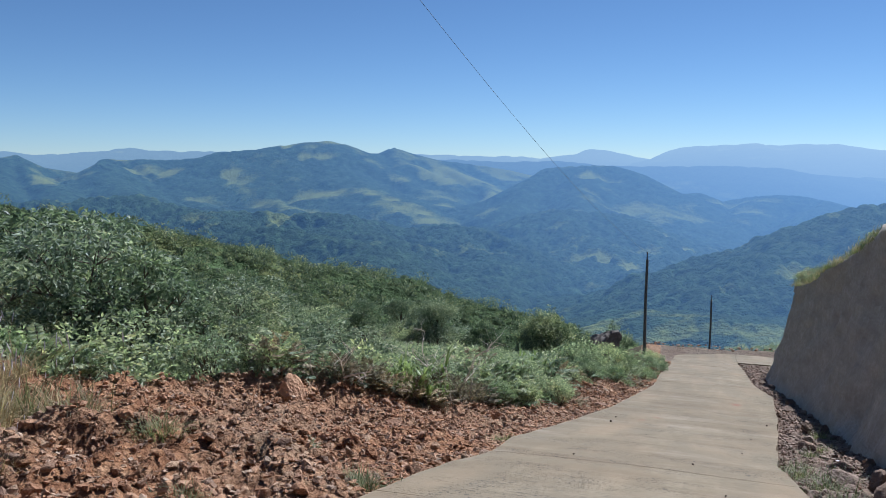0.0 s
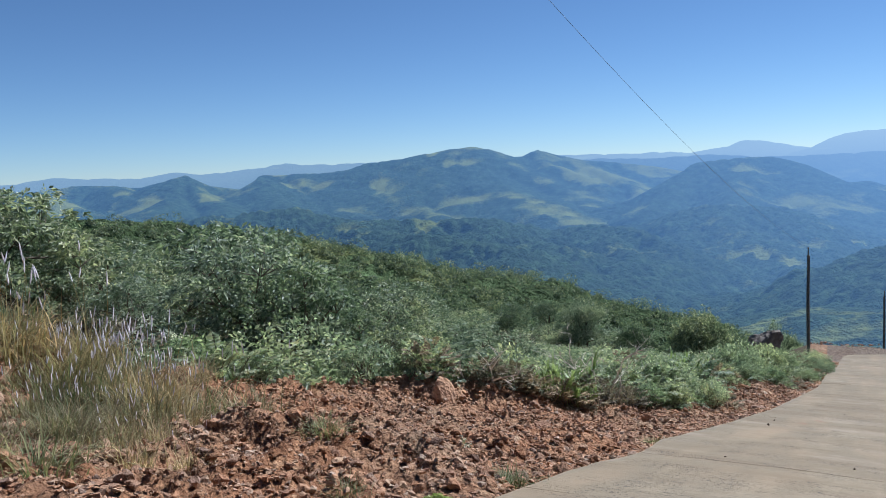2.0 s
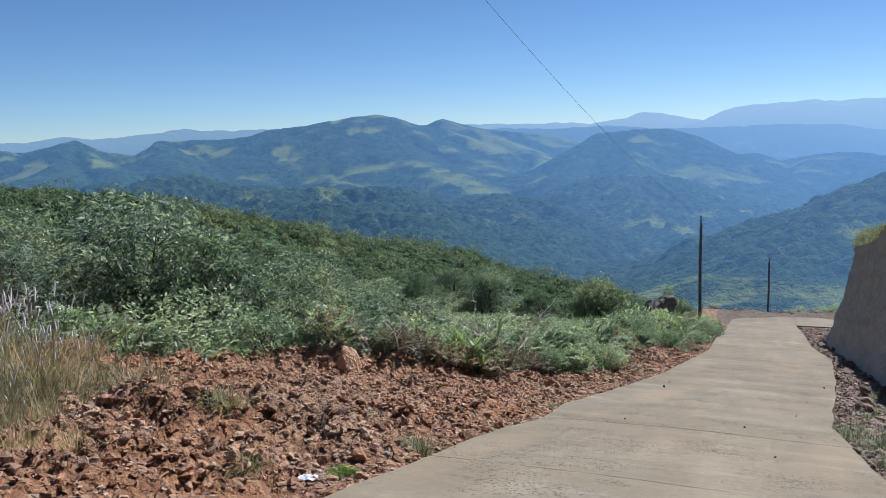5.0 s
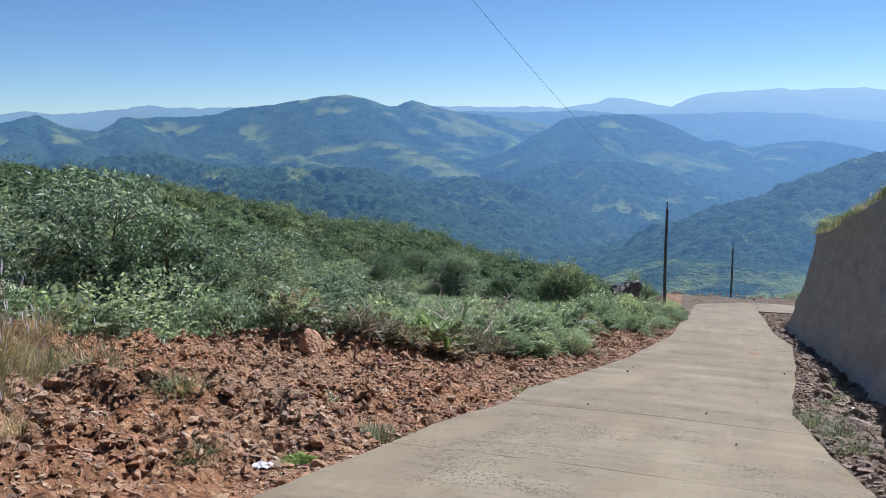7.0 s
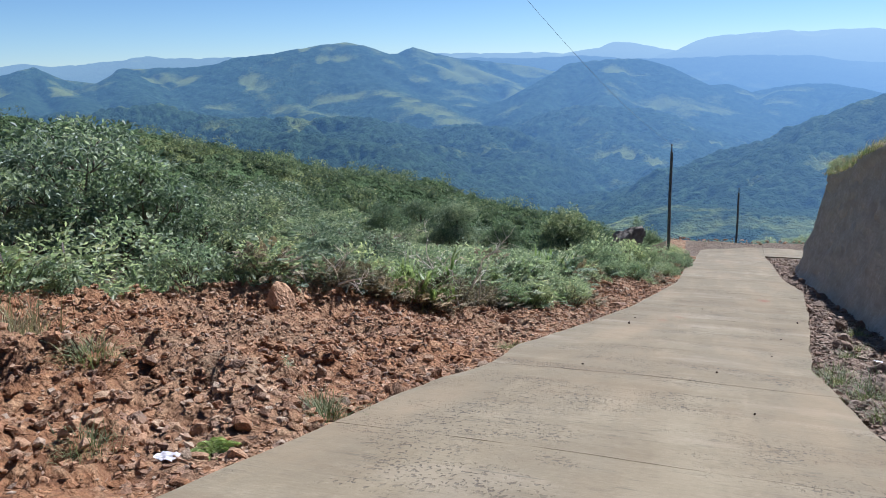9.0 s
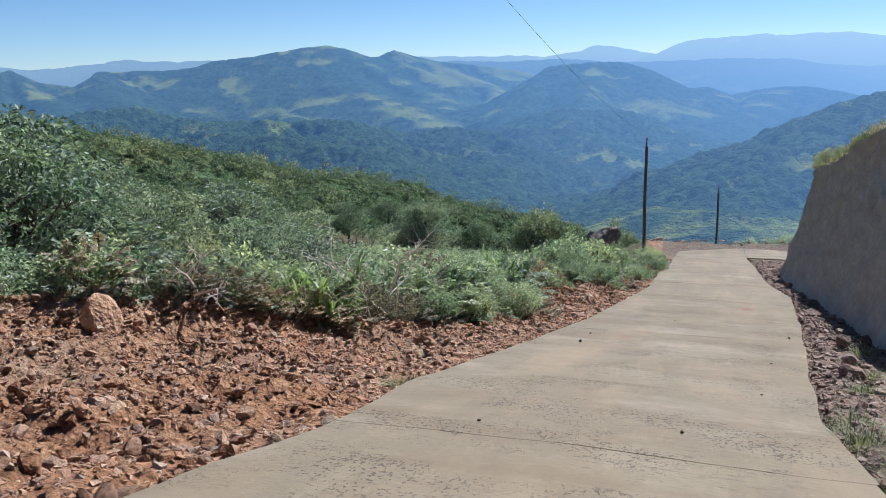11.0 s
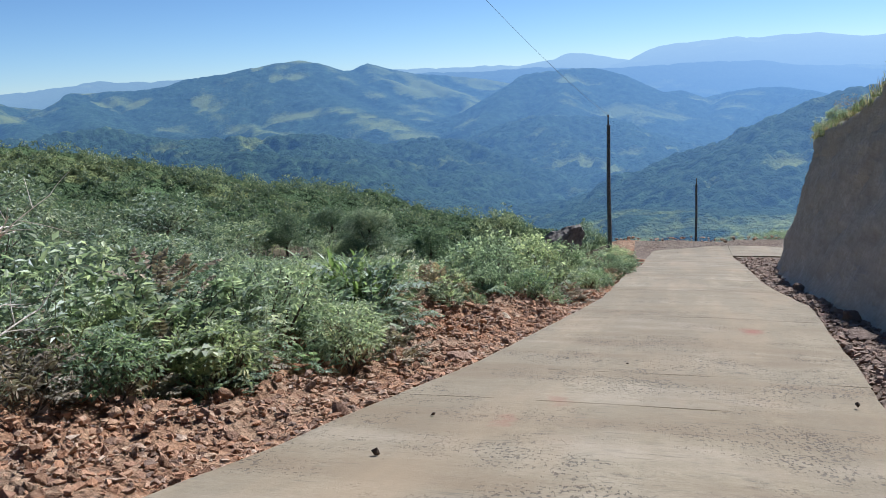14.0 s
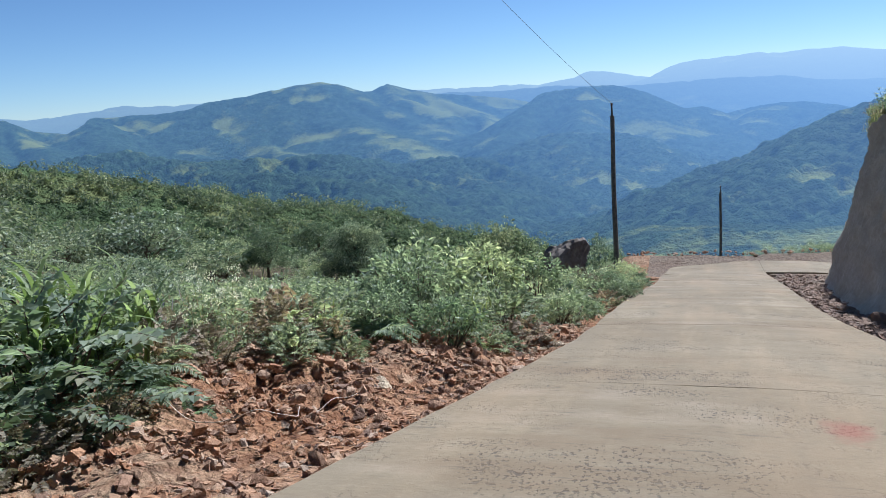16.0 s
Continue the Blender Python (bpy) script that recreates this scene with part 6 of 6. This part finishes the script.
    while n < 150:
        a = rng.uniform(-67, -3) if n < 70 else rng.uniform(-67, -36)
        r = 34 + (float(plateau(a)) + 6 - 34) * rng.rand() ** 0.8
        x, y = r * math.sin(radians(a)), r * math.cos(radians(a))
        n += 1
        if x > float(crest_x(min(y, 60))) - 10 or y < 8:
            continue
        put(far_trees if r > 46 else trees, x, y, rng.uniform(4.0, 7.5), 1.0, 1.4, True, 0.3)
    for a, r in ((-63, 34), (-60, 38), (-57.5, 42), (-64, 44), (-61, 50), (-58, 55), (-55, 48), (-52, 52), (-65, 58), (-62, 64), (-59, 70), (-56, 66)):
        x, y = r * math.sin(radians(a)), r * math.cos(radians(a))
        put(far_trees if r > 46 else trees, x, y, room_above(x, y), 1.0, 1.0, True, 0.2)
    # lip of the cut bank and the foot beside the lane
    bx, by, bz = bank_grid[:3]
    lip = {"green": Pile(), "dry": Pile()}
    for _ in range(46):
        i, j = rng.randint(235, 375), int(42 + 6 * rng.rand() ** 1.5)
        p, unit_h = ((broad, 1.05), (feather, 0.95), (weed, 1.1), (grass[2:], 1.2), (dry[:1], 0.8))[rng.randint(5)]
        k = rng.uniform(0.3, 0.75) / unit_h
        copy_thing(p[rng.randint(len(p))], Matrix.Translation((bx[i, j], by[i, j], bz[i, j] - 0.06)) @ Matrix.Rotation(rng.uniform(0, 6.28), 4, "Z") @ Matrix.Diagonal((k, k, k, 1)))
    for _ in range(950):
        i, j = rng.randint(190, 390), int(41 + 10 * rng.rand() ** 1.4)
        k = rng.uniform(0.16, 0.40)
        if rng.rand() < 0.04:
            p = [broad[0], weed[0], feather[1]][rng.randint(3)]
            copy_thing(p, Matrix.Translation((bx[i, j], by[i, j], bz[i, j] - 0.05)) @ Matrix.Rotation(rng.uniform(0, 6.28), 4, "Z") @ Matrix.Diagonal((k, k, k, 1)))
            continue
        kind, m = (("green", GREENGRASS), ("dry", DRYGRASS))[int(rng.rand() < 0.36)]
        c = 24
        pos = np.concatenate([rng.normal(size=(c, 2)) * 0.22 * k * 1.6, np.zeros((c, 1))], 1) + np.array([bx[i, j], by[i, j], bz[i, j] - 0.04])
        lip[kind].add(*blades(pos, rng.uniform(0, 6.28, c), rng.uniform(0.5, 1.25, c) * k, rng.uniform(0.008, 0.019, c) * 0.8, rng.uniform(0.3, 2.0, c)))
    for kind, m, words in (("green", GREENGRASS, "short green grass along the lip of the cut bank"), ("dry", DRYGRASS, "short straw-coloured grass along the lip of the cut bank")):
        tagged(new("lip_grass", lip[kind].mesh("lip_grass", m)), words, "grass", kind="stuff")
    for x, y, h in ((1.35, 13.2, 0.4), (1.4, 14.1, 0.35), (1.5, 11.8, 0.4), (1.75, 12.6, 0.45), (1.6, 10.4, 0.4), (2.2, 18, 0.35), (1.9, 16.6, 0.35), (2.6, 21, 0.4)):
        put(grass[2:], x, y, h, 1.2, 1.5, False)
    for p in thin["broad"] + thin["feather"] + broad + feather + fern + young + bushes + trees + far_trees + tuft + grass + cane + weed + dry:
        for o in (p, *p.children_recursive):
            bpy.data.objects.remove(o, do_unlink=True)


plant_slope()


def valley_woods():
    rng = np.random.RandomState(77)
    n = 4200
    a = rng.uniform(-66, 16, n)
    r = 130 + 290 * rng.rand(n) ** 0.9
    x, y = r * np.sin(np.radians(a)), r * np.cos(np.radians(a))
    keep = (r > plateau(a) + 10) & (fbm(x / 45, y / 45, 4, 31) < 0.62)
    x, y = x[keep], y[keep]
    z = land_z(x, y)
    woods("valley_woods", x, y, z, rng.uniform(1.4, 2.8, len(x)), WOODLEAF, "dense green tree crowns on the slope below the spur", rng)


# tree crowns with the same painted haze emission as the hills
WOODLEAF = land_material("hazed_valley_trees", (0.07, 0.095, 0.042), (0.09, 0.11, 0.05))
valley_woods()

# ---- small things ----
dead_branch(-6.0, 19.0, float(land_z(-6.0, 19.0)) - 0.05, 0.95, 5, "bleached bare branch standing among the shrubs", (-0.35, -0.1, 1))
dead_branch(-5.8, 19.3, float(land_z(-5.8, 19.3)) - 0.05, 0.85, 6, "bleached bare branch standing among the shrubs", (0.3, -0.2, 1))
dead_branch(-7.3, 17.4, float(land_z(-7.3, 17.4)) + 0.05, 0.7, 9, "bleached bare branch standing among the shrubs", (0.5, -0.3, 0.8))
for x, y, up, size, seed, way in ((-6.35, 19.3, 0.35, 1.0, 21, (-0.5, -0.2, 0.9)), (-6.15, 19.5, 0.3, 1.05, 22, (0.6, 0.1, 0.8)), (-6.6, 19.2, 0.6, 0.8, 23, (0.1, -0.3, 1)), (-6.8, 19.8, 0.7, 0.9, 24, (-0.9, 0, 0.6)), (-5.95, 19.2, 0.15, 0.7, 25, (0.8, -0.4, 0.3)), (-7.5, 15.8, 0.25, 0.55, 26, (0.3, -0.5, 0.9)), (-7.9, 15.3, 0.25, 0.5, 27, (-0.4, -0.4, 0.9))):
    dead_branch(x, y, float(land_z(x, y)) + up - 0.3, size, seed, "bleached bare branch standing among the shrubs", way)
dead_branch(-7.3, 15.4, float(land_z(-7.3, 15.4)) + 0.3, 0.5, 7, "pale dry branch lying on the rubble crest")
s = np.linspace(0, 1, 60)
bend = np.linspace(0, 1, 8)
cx = np.interp(s, bend, (-4.72, -4.43, -4.2, -3.83, -3.45, -3.55, -3.5, -3.42)) + 0.02 * np.sin(s * 31)
cy = np.interp(s, bend, (26.5, 26.55, 26.65, 26.72, 26.86, 27.2, 27.62, 28.2)) + 0.025 * np.sin(s * 23)
ease = np.array([0.06, 0.12, 0.2, 0.24, 0.2, 0.12, 0.06])
cx, cy = [np.convolve(np.pad(c, 3, "edge"), ease, "valid") for c in (cx, cy)]
cz = np.convolve(np.pad([float(land_z(a, b)) for a, b in zip(cx, cy)], 3, "edge"), ease, "valid") + 0.085 + 0.02 * np.sin(s * 17)
v, f = tube(np.stack([cx, cy, cz], 1), np.linspace(0.0048, 0.0026, 60), 6)
tagged(new("root", mesh_from("root", v, f, PALEWOOD, True)), "long pale bare root lying across the rubble", "root")


def crumpled_film(x, y, z, size, seed):
    rng = np.random.RandomState(seed)
    u, w = np.meshgrid(np.linspace(-1, 1, 9), np.linspace(-0.7, 0.7, 8), indexing="xy")
    h = 0.35 * (fbm(u * 2 + seed, w * 2, 3, seed)) + 0.1
    x1, y1 = u * (1 - 0.2 * rng.rand(*u.shape)), w * (1 - 0.2 * rng.rand(*u.shape))
    top = np.stack([x1, y1, h], -1).reshape(-1, 3) * size
    n = len(top)
    f = grid_faces(8, 9)
    me = mesh_from("plastic_wrapper", np.concatenate([top, top - np.array([0, 0, 0.004])]), np.concatenate([f, f[:, ::-1] + n]), LITTER)
    ob = new("plastic_wrapper", me)
    ob.location = (x, y, z)
    return tagged(ob, "crumpled pale plastic wrapper dropped on the stones", "litter", "litter")


for x, y, k, sd in ((-3.7, 5.82, 0.085, 3), (2.35, 16.5, 0.07, 5), (-5.6, 8.3, 0.09, 8)):
    crumpled_film(x, y, float(land_z(x, y)) - 0.005, k, sd)
